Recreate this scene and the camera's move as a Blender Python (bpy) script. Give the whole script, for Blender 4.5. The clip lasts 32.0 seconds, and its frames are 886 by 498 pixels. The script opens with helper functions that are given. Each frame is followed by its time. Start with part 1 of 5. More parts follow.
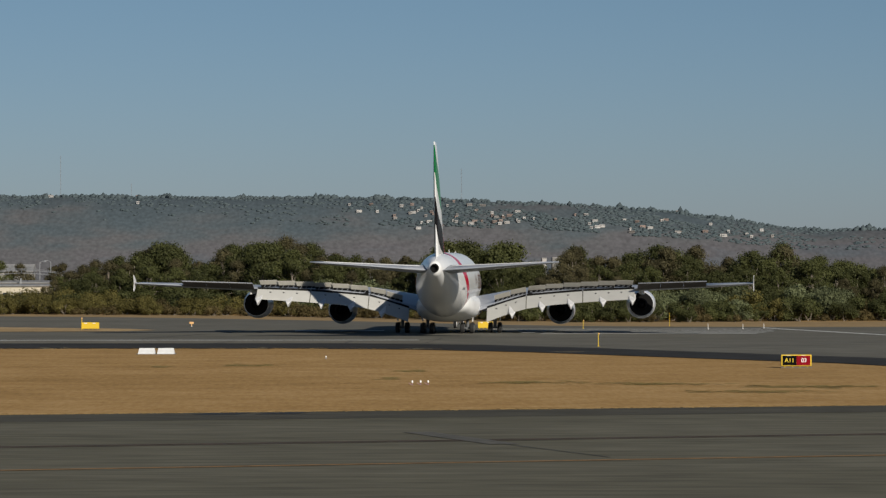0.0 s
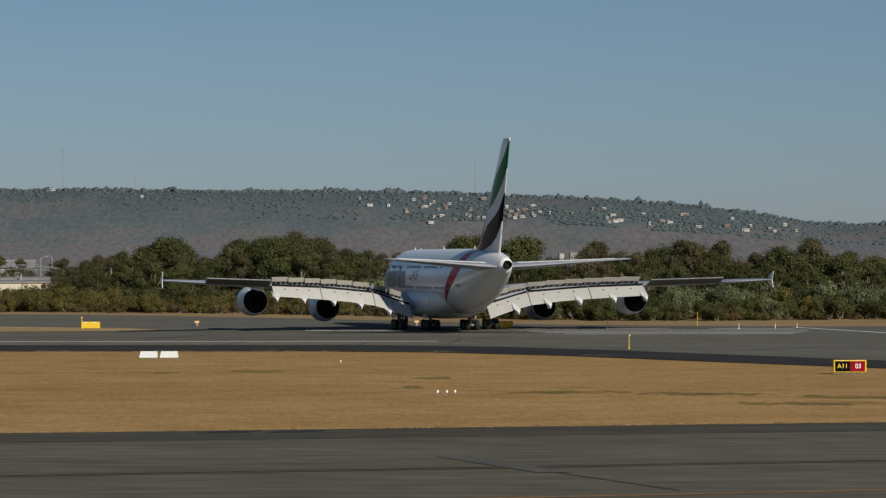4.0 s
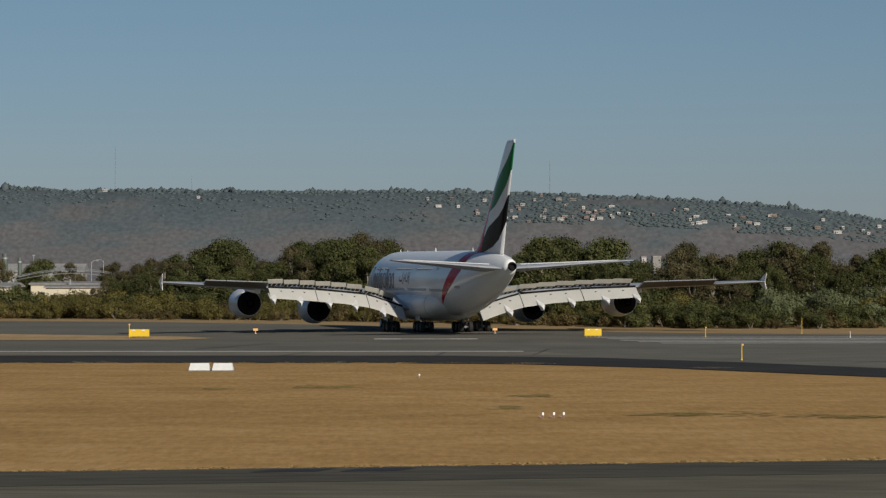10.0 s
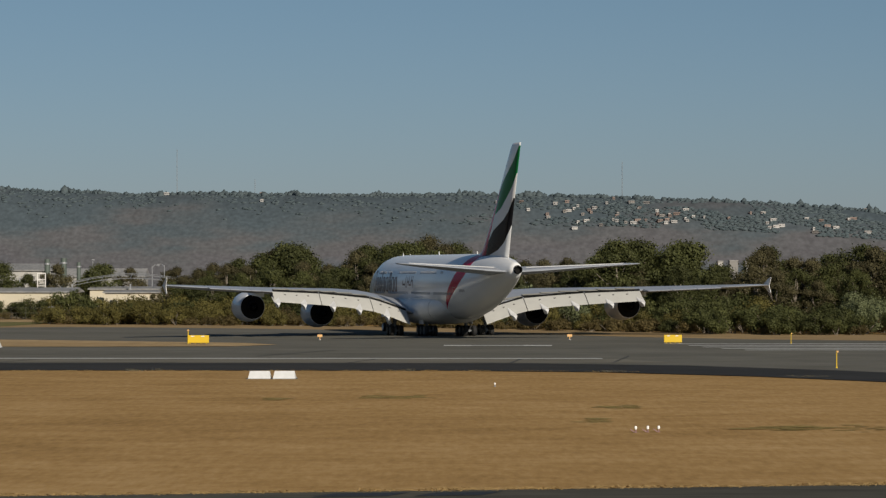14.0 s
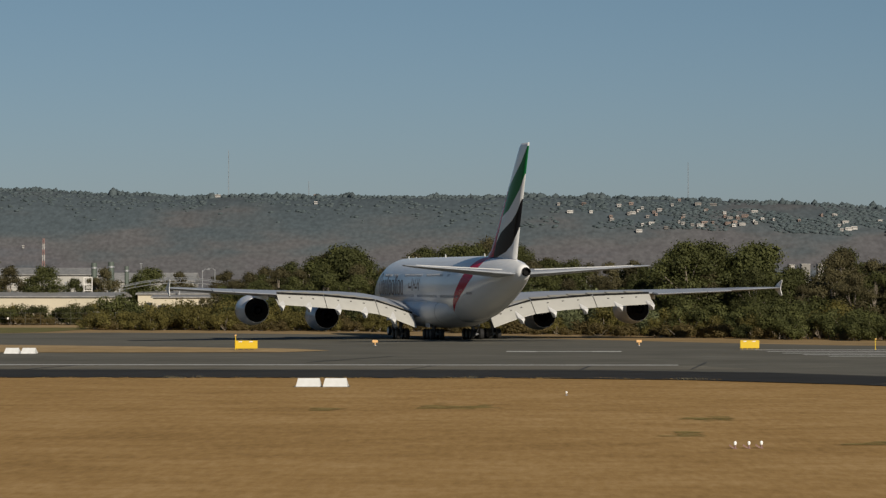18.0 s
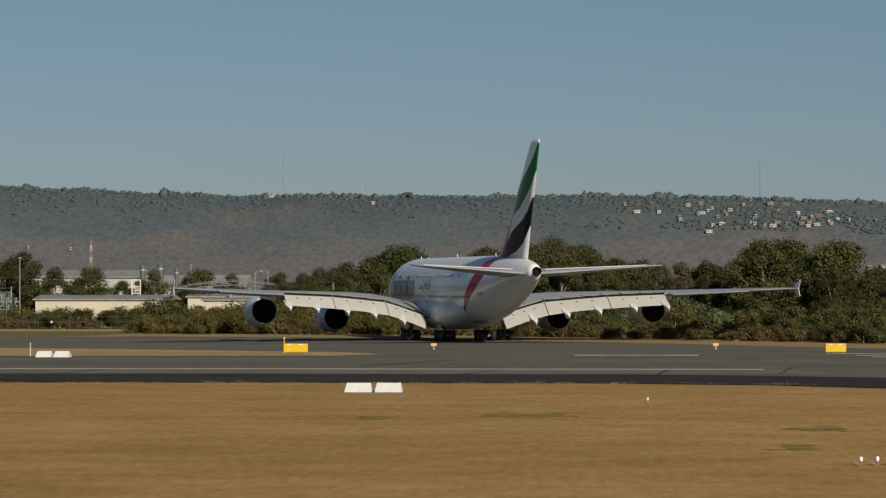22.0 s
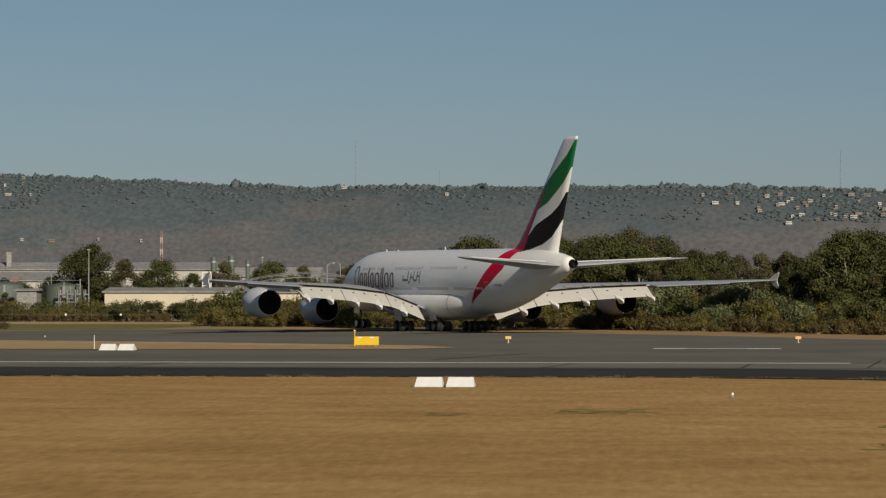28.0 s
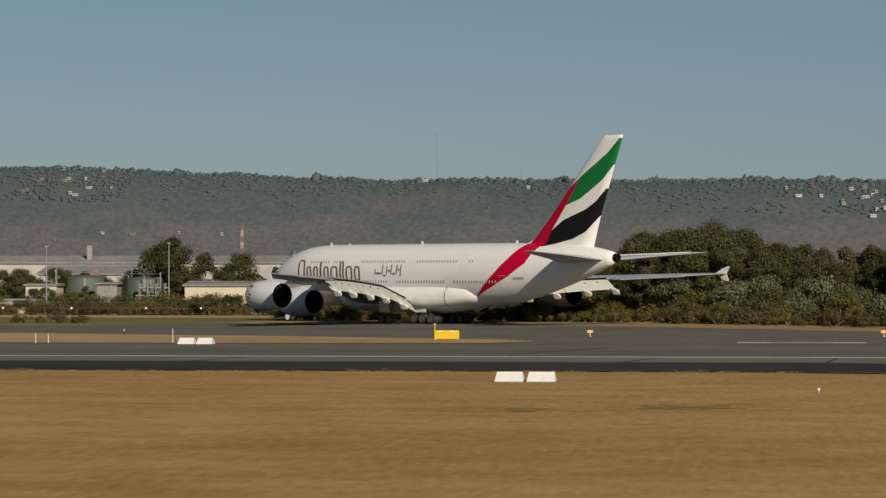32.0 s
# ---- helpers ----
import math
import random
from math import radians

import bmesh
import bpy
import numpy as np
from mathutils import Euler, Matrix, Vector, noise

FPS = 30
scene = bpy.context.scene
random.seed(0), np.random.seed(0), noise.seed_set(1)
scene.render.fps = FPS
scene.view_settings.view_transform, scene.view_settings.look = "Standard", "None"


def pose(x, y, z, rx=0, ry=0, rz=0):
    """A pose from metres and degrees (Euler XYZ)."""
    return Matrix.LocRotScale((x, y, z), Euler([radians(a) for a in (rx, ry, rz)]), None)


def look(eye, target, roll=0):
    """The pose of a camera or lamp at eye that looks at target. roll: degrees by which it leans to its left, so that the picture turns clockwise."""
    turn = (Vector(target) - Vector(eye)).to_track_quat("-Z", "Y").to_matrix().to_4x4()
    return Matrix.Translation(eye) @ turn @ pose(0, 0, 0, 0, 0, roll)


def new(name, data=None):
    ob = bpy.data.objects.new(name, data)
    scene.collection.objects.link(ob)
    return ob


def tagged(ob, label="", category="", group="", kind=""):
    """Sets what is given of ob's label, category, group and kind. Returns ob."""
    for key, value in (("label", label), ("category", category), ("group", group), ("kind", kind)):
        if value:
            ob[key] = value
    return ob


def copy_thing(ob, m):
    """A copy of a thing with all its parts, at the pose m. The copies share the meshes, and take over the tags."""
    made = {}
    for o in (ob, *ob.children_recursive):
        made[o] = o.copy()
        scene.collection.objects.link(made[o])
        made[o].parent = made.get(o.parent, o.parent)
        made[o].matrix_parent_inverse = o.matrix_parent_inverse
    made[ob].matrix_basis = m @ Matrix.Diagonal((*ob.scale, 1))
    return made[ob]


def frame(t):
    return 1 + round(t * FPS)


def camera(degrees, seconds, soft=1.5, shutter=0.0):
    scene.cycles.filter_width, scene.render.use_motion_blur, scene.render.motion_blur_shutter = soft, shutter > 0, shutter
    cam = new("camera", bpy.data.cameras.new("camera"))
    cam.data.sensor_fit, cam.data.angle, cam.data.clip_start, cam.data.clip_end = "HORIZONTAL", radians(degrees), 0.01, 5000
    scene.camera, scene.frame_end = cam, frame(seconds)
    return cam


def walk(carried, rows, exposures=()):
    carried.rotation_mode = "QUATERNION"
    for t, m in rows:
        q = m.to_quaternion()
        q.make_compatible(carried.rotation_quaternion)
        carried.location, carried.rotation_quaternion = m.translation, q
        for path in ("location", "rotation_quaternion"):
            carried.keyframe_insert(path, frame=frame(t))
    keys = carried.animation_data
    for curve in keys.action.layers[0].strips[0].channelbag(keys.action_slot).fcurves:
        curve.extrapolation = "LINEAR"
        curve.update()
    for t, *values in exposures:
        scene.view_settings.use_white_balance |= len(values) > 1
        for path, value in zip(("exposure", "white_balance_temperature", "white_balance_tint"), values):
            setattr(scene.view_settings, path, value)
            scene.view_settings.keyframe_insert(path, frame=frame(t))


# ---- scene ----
cam = camera(16.03, 32.0, soft=1.35)

# path of the camera: seconds, place, pitch and turn
CAMERA_ROWS = [
    (0, 0.07, -1.76, 9.19, 90.276, -1.855),
    (0.5, 0.08, -1.84, 9.27, 90.262, -1.839),
    (1, 0.03, -0.77, 9.34, 90.244, -1.844),
    (1.5, -0.06, 1.53, 9.40, 90.237, -1.860),
    (2, -0.20, 4.75, 9.45, 90.217, -1.877),
    (2.5, -0.35, 8.39, 9.50, 90.194, -1.845),
    (3, -0.50, 12.10, 9.52, 90.177, -1.763),
    (3.5, -0.65, 15.74, 9.52, 90.166, -1.761),
    (5.5, -1.21, 29.46, 9.42, 90.183, -1.597),
    (6, -1.39, 33.83, 9.33, 90.213, -1.559),
    (6.5, -1.57, 38.16, 9.25, 90.220, -1.516),
    (7, -1.73, 42.08, 9.18, 90.237, -1.432),
    (7.5, -1.87, 45.39, 9.09, 90.255, -1.295),
    (8, -1.99, 48.16, 9.02, 90.262, -1.146),
    (8.5, -2.08, 50.57, 8.96, 90.271, -1.024),
    (9, -2.17, 52.68, 8.91, 90.282, -0.904),
    (9.5, -2.25, 54.52, 8.85, 90.299, -0.774),
    (10, -2.32, 56.22, 8.80, 90.302, -0.646),
    (10.5, -2.39, 57.92, 8.76, 90.327, -0.490),
    (11, -2.46, 59.63, 8.71, 90.330, -0.323),
    (11.5, -2.53, 61.32, 8.67, 90.343, -0.150),
    (12, -2.60, 63.11, 8.62, 90.364, 0.053),
    (12.5, -2.69, 65.21, 8.57, 90.375, 0.169),
    (13, -2.79, 67.69, 8.51, 90.384, 0.271),
    (13.5, -2.90, 70.43, 8.44, 90.396, 0.384),
    (14, -3.02, 73.26, 8.34, 90.431, 0.541),
    (14.5, -3.14, 76.10, 8.22, 90.458, 0.660),
    (16.5, -3.55, 86.19, 7.93, 90.523, 1.135),
    (17, -3.66, 88.90, 7.82, 90.541, 1.281),
    (17.5, -3.77, 91.54, 7.72, 90.567, 1.410),
    (18, -3.88, 94.07, 7.64, 90.577, 1.569),
    (18.5, -3.98, 96.49, 7.56, 90.595, 1.730),
    (19, -4.08, 98.96, 7.47, 90.611, 1.880),
    (19.5, -4.19, 101.64, 7.37, 90.630, 2.026),
    (20, -4.31, 104.62, 7.25, 90.661, 2.187),
    (20.5, -4.44, 107.83, 7.12, 90.682, 2.353),
    (21, -4.58, 111.12, 6.99, 90.693, 2.511),
    (21.5, -4.71, 114.31, 6.87, 90.712, 2.591),
    (22, -4.83, 117.17, 6.75, 90.712, 2.667),
    (22.5, -4.92, 119.49, 6.66, 90.711, 2.797),
    (23, -4.99, 121.17, 6.60, 90.706, 2.901),
    (23.5, -5.04, 122.26, 6.57, 90.687, 2.988),
    (24, -5.07, 122.97, 6.55, 90.675, 3.055),
    (24.5, -5.09, 123.56, 6.56, 90.658, 3.181),
    (25, -5.12, 124.15, 6.55, 90.648, 3.327),
    (25.5, -5.14, 124.74, 6.54, 90.637, 3.394),
    (27.5, -5.19, 125.84, 6.53, 90.610, 3.896),
    (28, -5.19, 125.86, 6.53, 90.595, 4.035),
    (28.5, -5.19, 125.94, 6.53, 90.560, 4.154),
    (29, -5.20, 126.21, 6.53, 90.532, 4.284),
    (29.5, -5.22, 126.68, 6.52, 90.506, 4.403),
    (30, -5.25, 127.27, 6.49, 90.501, 4.559),
    (30.5, -5.27, 127.86, 6.47, 90.489, 4.740),
    (31, -5.29, 128.33, 6.47, 90.475, 5.025),
    (31.5, -5.30, 128.65, 6.48, 90.490, 5.266),
    (32, -5.31, 128.83, 6.50, 90.479, 5.527)]
walk(cam, [(t, pose(x, y, z, rx, 0, rz)) for t, x, y, z, rx, rz in CAMERA_ROWS],
     exposures=[(0, -0.1, 6480, 10), (12, -0.15, 6650, 10), (21, -0.15, 7000, 10), (32, -0.14, 7250, 10)])

# ---- light: clear afternoon sky, sun behind the camera, a little to the right ----
SUN_ELEVATION, SUN_TURN = radians(25), radians(154)
world = bpy.data.worlds.new("sky")
scene.world = world
world.use_nodes = True
wn = world.node_tree.nodes
sky = wn.new("ShaderNodeTexSky")
sky.sky_type = 'NISHITA'
sky.sun_disc = False
sky.sun_elevation, sky.sun_rotation = SUN_ELEVATION, SUN_TURN
sky.air_density, sky.dust_density, sky.ozone_density = 1.0, 0.25, 5.0
tint = wn.new("ShaderNodeMix")
tint.data_type, tint.blend_type = 'RGBA', 'MULTIPLY'
tint.inputs[0].default_value = 1.0
# a little bluer haze towards the horizon
where, height, haze = wn.new("ShaderNodeTexCoord"), wn.new("ShaderNodeSeparateXYZ"), wn.new("ShaderNodeValToRGB")
world.node_tree.links.new(where.outputs["Generated"], height.inputs[0])
world.node_tree.links.new(height.outputs[2], haze.inputs[0])
haze.color_ramp.elements[0].color, haze.color_ramp.elements[0].position = (0.91, 1.008, 1.34, 1), 0.0
haze.color_ramp.elements[1].color, haze.color_ramp.elements[1].position = (0.985, 1.015, 1.0, 1), 0.14
world.node_tree.links.new(haze.outputs[0], tint.inputs[7])
world.node_tree.links.new(sky.outputs[0], tint.inputs[6])
world.node_tree.links.new(tint.outputs[2], wn["Background"].inputs[0])
wn["Background"].inputs[1].default_value = 0.0464
sun_data = bpy.data.lights.new("sun", 'SUN')
sun_data.energy, sun_data.angle, sun_data.color = 5.0, radians(0.5), (1.0, 0.93, 0.82)
sun = new("sun", sun_data)
to_sun = Vector((math.sin(SUN_TURN) * math.cos(SUN_ELEVATION), math.cos(SUN_TURN) * math.cos(SUN_ELEVATION), math.sin(SUN_ELEVATION)))
sun.matrix_world = look(to_sun * 300, (0, 0, 0))

# ---- materials ----
def material(name, color, rough=0.6, metal=0.0, vary=None, scale=1.0, detail=None, bump=0.0, bump_scale=8.0, stretch=(1, 1, 1), random_tint=0.0, spec=0.5):
    """A surface with two scales of colour variation, fine relief and, if asked, a tint that differs from object to object."""
    m = bpy.data.materials.new(name)
    m.use_nodes = True
    n, l = m.node_tree.nodes, m.node_tree.links
    b = n["Principled BSDF"]
    b.inputs["Roughness"].default_value, b.inputs["Metallic"].default_value = rough, metal
    b.inputs["Specular IOR Level"].default_value = spec
    b.inputs["Base Color"].default_value = (*color, 1)
    co = n.new("ShaderNodeTexCoord")
    mp = n.new("ShaderNodeMapping")
    mp.inputs["Scale"].default_value = stretch
    l.new(co.outputs["Object"], mp.inputs[0])
    out = None
    if vary:
        big = n.new("ShaderNodeTexNoise")
        big.inputs["Scale"].default_value, big.inputs["Detail"].default_value = scale, 5
        l.new(mp.outputs[0], big.inputs["Vector"])
        ramp = n.new("ShaderNodeValToRGB")
        ramp.color_ramp.elements[0].position, ramp.color_ramp.elements[1].position = 0.32, 0.68
        ramp.color_ramp.elements[0].color, ramp.color_ramp.elements[1].color = (*color, 1), (*vary, 1)
        l.new(big.outputs[0], ramp.inputs[0])
        out = ramp.outputs[0]
        if detail:
            fine = n.new("ShaderNodeTexNoise")
            fine.inputs["Scale"].default_value, fine.inputs["Detail"].default_value = detail, 6
            l.new(mp.outputs[0], fine.inputs["Vector"])
            rng = n.new("ShaderNodeMapRange")
            rng.inputs["From Min"].default_value, rng.inputs["From Max"].default_value = 0.3, 0.7
            rng.inputs["To Min"].default_value, rng.inputs["To Max"].default_value = 0.72, 1.28
            l.new(fine.outputs[0], rng.inputs[0])
            mul = n.new("ShaderNodeMix")
            mul.data_type, mul.blend_type = 'RGBA', 'MULTIPLY'
            mul.inputs[0].default_value = 1
            l.new(out, mul.inputs[6])
            l.new(rng.outputs[0], mul.inputs[7])
            out = mul.outputs[2]
    if random_tint:
        info = n.new("ShaderNodeObjectInfo")
        rng = n.new("ShaderNodeMapRange")
        rng.inputs["To Min"].default_value, rng.inputs["To Max"].default_value = 1 - random_tint, 1 + random_tint
        l.new(info.outputs["Random"], rng.inputs[0])
        mul = n.new("ShaderNodeMix")
        mul.data_type, mul.blend_type = 'RGBA', 'MULTIPLY'
        mul.inputs[0].default_value = 1
        if out:
            l.new(out, mul.inputs[6])
        else:
            mul.inputs[6].default_value = (*color, 1)
        l.new(rng.outputs[0], mul.inputs[7])
        out = mul.outputs[2]
    if out:
        l.new(out, b.inputs["Base Color"])
    if bump:
        bn = n.new("ShaderNodeTexNoise")
        bn.inputs["Scale"].default_value, bn.inputs["Detail"].default_value = bump_scale, 5
        l.new(mp.outputs[0], bn.inputs["Vector"])
        bp = n.new("ShaderNodeBump")
        bp.inputs["Strength"].default_value, bp.inputs["Distance"].default_value = bump, 0.05
        l.new(bn.outputs[0], bp.inputs["Height"])
        l.new(bp.outputs[0], b.inputs["Normal"])
    return m


def leaf_material(name, dark, light):
    """Foliage: each leaf bunch has its own shade, each tree its own tint, some light comes through."""
    m = bpy.data.materials.new(name)
    m.use_nodes = True
    n, l = m.node_tree.nodes, m.node_tree.links
    b = n["Principled BSDF"]
    b.inputs["Roughness"].default_value = 0.7
    b.inputs["Specular IOR Level"].default_value = 0.25
    geo, info = n.new("ShaderNodeNewGeometry"), n.new("ShaderNodeObjectInfo")
    mix = n.new("ShaderNodeMix")
    mix.data_type = 'RGBA'
    mix.inputs[6].default_value, mix.inputs[7].default_value = (*dark, 1), (*light, 1)
    where, lobes, even, lift = n.new("ShaderNodeTexCoord"), n.new("ShaderNodeTexNoise"), n.new("ShaderNodeMapRange"), n.new("ShaderNodeMath")
    lobes.inputs["Scale"].default_value, lobes.inputs["Detail"].default_value = 0.55, 3
    l.new(where.outputs["Object"], lobes.inputs["Vector"])
    for k, v in zip(("From Min", "From Max", "To Min", "To Max"), (0.36, 0.64, 0.0, 0.62)):
        even.inputs[k].default_value = v
    l.new(lobes.outputs[0], even.inputs[0])
    lift.operation = 'MULTIPLY_ADD'
    lift.inputs[1].default_value = 0.38
    l.new(geo.outputs["Random Per Island"], lift.inputs[0])
    l.new(even.outputs[0], lift.inputs[2])
    l.new(lift.outputs[0], mix.inputs[0])
    rng = n.new("ShaderNodeMapRange")
    rng.inputs["To Min"].default_value, rng.inputs["To Max"].default_value = 0.74, 1.24
    l.new(info.outputs["Random"], rng.inputs[0])
    mul = n.new("ShaderNodeMix")
    mul.data_type, mul.blend_type = 'RGBA', 'MULTIPLY'
    mul.inputs[0].default_value = 1
    l.new(mix.outputs[2], mul.inputs[6])
    l.new(rng.outputs[0], mul.inputs[7])
    l.new(mul.outputs[2], b.inputs["Base Color"])
    # thin leaves let some light through
    thin, blend = n.new("ShaderNodeBsdfTranslucent"), n.new("ShaderNodeMixShader")
    blend.inputs[0].default_value = 0.38
    l.new(mul.outputs[2], thin.inputs[0])
    l.new(b.outputs[0], blend.inputs[1])
    l.new(thin.outputs[0], blend.inputs[2])
    l.new(blend.outputs[0], n["Material Output"].inputs[0])
    return m


def grass_material(name, dark, mid, pale):
    """Mown dry grass: broad worn patches, wind-laid streaks, and straw grain."""
    m = bpy.data.materials.new(name)
    m.use_nodes = True
    n, l = m.node_tree.nodes, m.node_tree.links
    b = n["Principled BSDF"]
    b.inputs["Roughness"].default_value, b.inputs["Specular IOR Level"].default_value = 0.95, 0.05
    co = n.new("ShaderNodeTexCoord")
    total = None
    for scale, detail, stretch, share in ((0.035, 4, (0.5, 1.0, 1), 0.22), (0.3, 6, (0.5, 0.6, 1), 0.34), (0.6, 5, (0.3, 1.2, 1), 0.1), (1.0, 6, (2.2, 0.4, 1), 0.34)):
        mp, t, k = n.new("ShaderNodeMapping"), n.new("ShaderNodeTexNoise"), n.new("ShaderNodeMath")
        mp.inputs["Scale"].default_value = stretch
        t.inputs["Scale"].default_value, t.inputs["Detail"].default_value, t.inputs["Roughness"].default_value = scale, detail, 0.65
        l.new(co.outputs["Object"], mp.inputs[0])
        l.new(mp.outputs[0], t.inputs["Vector"])
        k.operation = 'MULTIPLY'
        k.inputs[1].default_value = share
        l.new(t.outputs[0], k.inputs[0])
        if total is None:
            total = k.outputs[0]
        else:
            add = n.new("ShaderNodeMath")
            l.new(total, add.inputs[0])
            l.new(k.outputs[0], add.inputs[1])
            total = add.outputs[0]
    ramp = n.new("ShaderNodeValToRGB")
    e = ramp.color_ramp.elements
    e[0].position, e[0].color = 0.37, (*dark, 1)
    e[1].position, e[1].color = 0.63, (*pale, 1)
    k = e.new(0.5)
    k.color = (*mid, 1)
    l.new(total, ramp.inputs[0])
    l.new(ramp.outputs[0], b.inputs["Base Color"])
    bp = n.new("ShaderNodeBump")
    bp.inputs["Strength"].default_value, bp.inputs["Distance"].default_value = 0.5, 0.06
    l.new(total, bp.inputs["Height"])
    l.new(bp.outputs[0], b.inputs["Normal"])
    return m


GRASS = grass_material("dry_grass", (0.25, 0.15, 0.055), (0.36, 0.222, 0.087), (0.465, 0.309, 0.142))
GREENISH = material("half_green_grass", (0.105, 0.112, 0.04), 0.95, vary=(0.19, 0.16, 0.064), scale=0.15, detail=1.2, stretch=(0.25, 1, 1), spec=0.1)
GREEN_PATCH = material("green_grass", (0.245, 0.19, 0.06), 0.95, vary=(0.32, 0.222, 0.085), scale=0.6, detail=3.0, stretch=(0.4, 1, 1), spec=0.1)
DIRT = material("dry_verge", (0.24, 0.165, 0.08), 0.95, vary=(0.34, 0.238, 0.12), scale=0.2, detail=1.4, stretch=(0.3, 1, 1), spec=0.1)
ASPHALT = material("asphalt", (0.112, 0.107, 0.088), 0.9, vary=(0.141, 0.135, 0.112), scale=0.06, detail=0.8, bump=0.2, bump_scale=20, stretch=(0.2, 1, 1), spec=0.1)
ASPHALT_OLD = material("worn_asphalt", (0.14, 0.13, 0.102), 0.9, vary=(0.17, 0.158, 0.127), scale=0.05, detail=0.7, bump=0.2, bump_scale=20, stretch=(0.15, 1, 1), spec=0.1)
ASPHALT_DARK = material("fresh_asphalt", (0.027, 0.026, 0.024), 0.85, vary=(0.04, 0.038, 0.034), scale=0.09, detail=1.1, stretch=(0.3, 1, 1), spec=0.1)
TAXI = material("taxiway_asphalt", (0.102, 0.096, 0.069), 0.9, vary=(0.125, 0.118, 0.088), scale=0.09, detail=0.9, bump=0.2, bump_scale=20, stretch=(0.2, 1, 1), spec=0.1)
TAXI_EDGE = material("taxiway_shoulder_asphalt", (0.058, 0.054, 0.042), 0.9, vary=(0.082, 0.077, 0.06), scale=0.15, detail=1.2, stretch=(0.2, 1, 1), spec=0.1)
LINE_WHITE = material("worn_white_marking", (0.6, 0.6, 0.57), 0.8, vary=(0.75, 0.75, 0.71), scale=0.3, detail=2.0)
LINE_PALE = material("pale_edge_marking", (0.42, 0.42, 0.395), 0.8, vary=(0.52, 0.52, 0.49), scale=0.3, detail=2.0)
PATCH = material("repair_asphalt", (0.07, 0.065, 0.05), 0.85, vary=(0.085, 0.079, 0.062), scale=0.3, detail=1.5)
LINE_BROWN = material("rusty_joint_marking", (0.06, 0.035, 0.026), 0.85, vary=(0.085, 0.05, 0.035), scale=0.3, detail=2.0)
LINE_YELLOW = material("worn_yellow_marking", (0.22, 0.115, 0.03), 0.8, vary=(0.27, 0.15, 0.05), scale=0.4, detail=2.0)
SEAL = material("crack_seal", (0.012, 0.012, 0.012), 0.7)
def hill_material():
    """Scrub slope, haze mixed into its colours: grey-green woods above, drier red-brown scrub below, with ragged edges
    and a fine canopy grain.
    """
    m = bpy.data.materials.new("haze_tinted_scrub_slope")
    m.use_nodes = True
    n, l = m.node_tree.nodes, m.node_tree.links
    b = n["Principled BSDF"]
    b.inputs["Roughness"].default_value, b.inputs["Specular IOR Level"].default_value = 1.0, 0.0
    co, sep = n.new("ShaderNodeTexCoord"), n.new("ShaderNodeSeparateXYZ")
    l.new(co.outputs["Object"], sep.inputs[0])

    def noise_tex(scale, detail, stretch):
        mp, t = n.new("ShaderNodeMapping"), n.new("ShaderNodeTexNoise")
        mp.inputs["Scale"].default_value = stretch
        t.inputs["Scale"].default_value, t.inputs["Detail"].default_value = scale, detail
        l.new(co.outputs["Object"], mp.inputs[0])
        l.new(mp.outputs[0], t.inputs["Vector"])
        return t.outputs[0]

    def ranged(x, a, c, p, q):
        r = n.new("ShaderNodeMapRange")
        for k, v in zip(("From Min", "From Max", "To Min", "To Max"), (a, c, p, q)):
            r.inputs[k].default_value = v
        l.new(x, r.inputs[0])
        return r.outputs[0]

    def add(x, y):
        k = n.new("ShaderNodeMath")
        l.new(x, k.inputs[0])
        l.new(y, k.inputs[1])
        return k.outputs[0]

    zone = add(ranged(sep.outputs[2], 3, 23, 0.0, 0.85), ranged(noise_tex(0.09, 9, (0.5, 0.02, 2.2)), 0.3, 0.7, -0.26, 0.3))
    # slope colours greyed and blued to stand for distance haze
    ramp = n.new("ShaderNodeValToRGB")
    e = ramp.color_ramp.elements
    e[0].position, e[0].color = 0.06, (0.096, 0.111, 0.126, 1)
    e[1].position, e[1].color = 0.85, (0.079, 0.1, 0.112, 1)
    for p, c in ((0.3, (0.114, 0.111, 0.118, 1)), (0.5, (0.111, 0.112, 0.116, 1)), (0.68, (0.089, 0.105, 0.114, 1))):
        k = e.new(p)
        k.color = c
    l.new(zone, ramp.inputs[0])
    mp, cells = n.new("ShaderNodeMapping"), n.new("ShaderNodeTexVoronoi")
    mp.inputs["Scale"].default_value = (1, 0.02, 1.25)
    cells.inputs["Scale"].default_value = 1.3
    l.new(co.outputs["Object"], mp.inputs[0])
    l.new(mp.outputs[0], cells.inputs["Vector"])
    grain = add(ranged(noise_tex(0.9, 9, (1, 0.02, 1.8)), 0.3, 0.7, 0.36, 0.68), ranged(cells.outputs["Distance"], 0.0, 0.8, 0.57, 0.41))
    mul = n.new("ShaderNodeMix")
    mul.data_type, mul.blend_type = 'RGBA', 'MULTIPLY'
    mul.inputs[0].default_value = 1
    l.new(ramp.outputs[0], mul.inputs[6])
    l.new(grain, mul.inputs[7])
    l.new(mul.outputs[2], b.inputs["Base Color"])
    bump = n.new("ShaderNodeBump")
    bump.inputs["Strength"].default_value, bump.inputs["Distance"].default_value = 0.2, 0.3
    l.new(grain, bump.inputs["Height"])
    l.new(bump.outputs[0], b.inputs["Normal"])
    return m


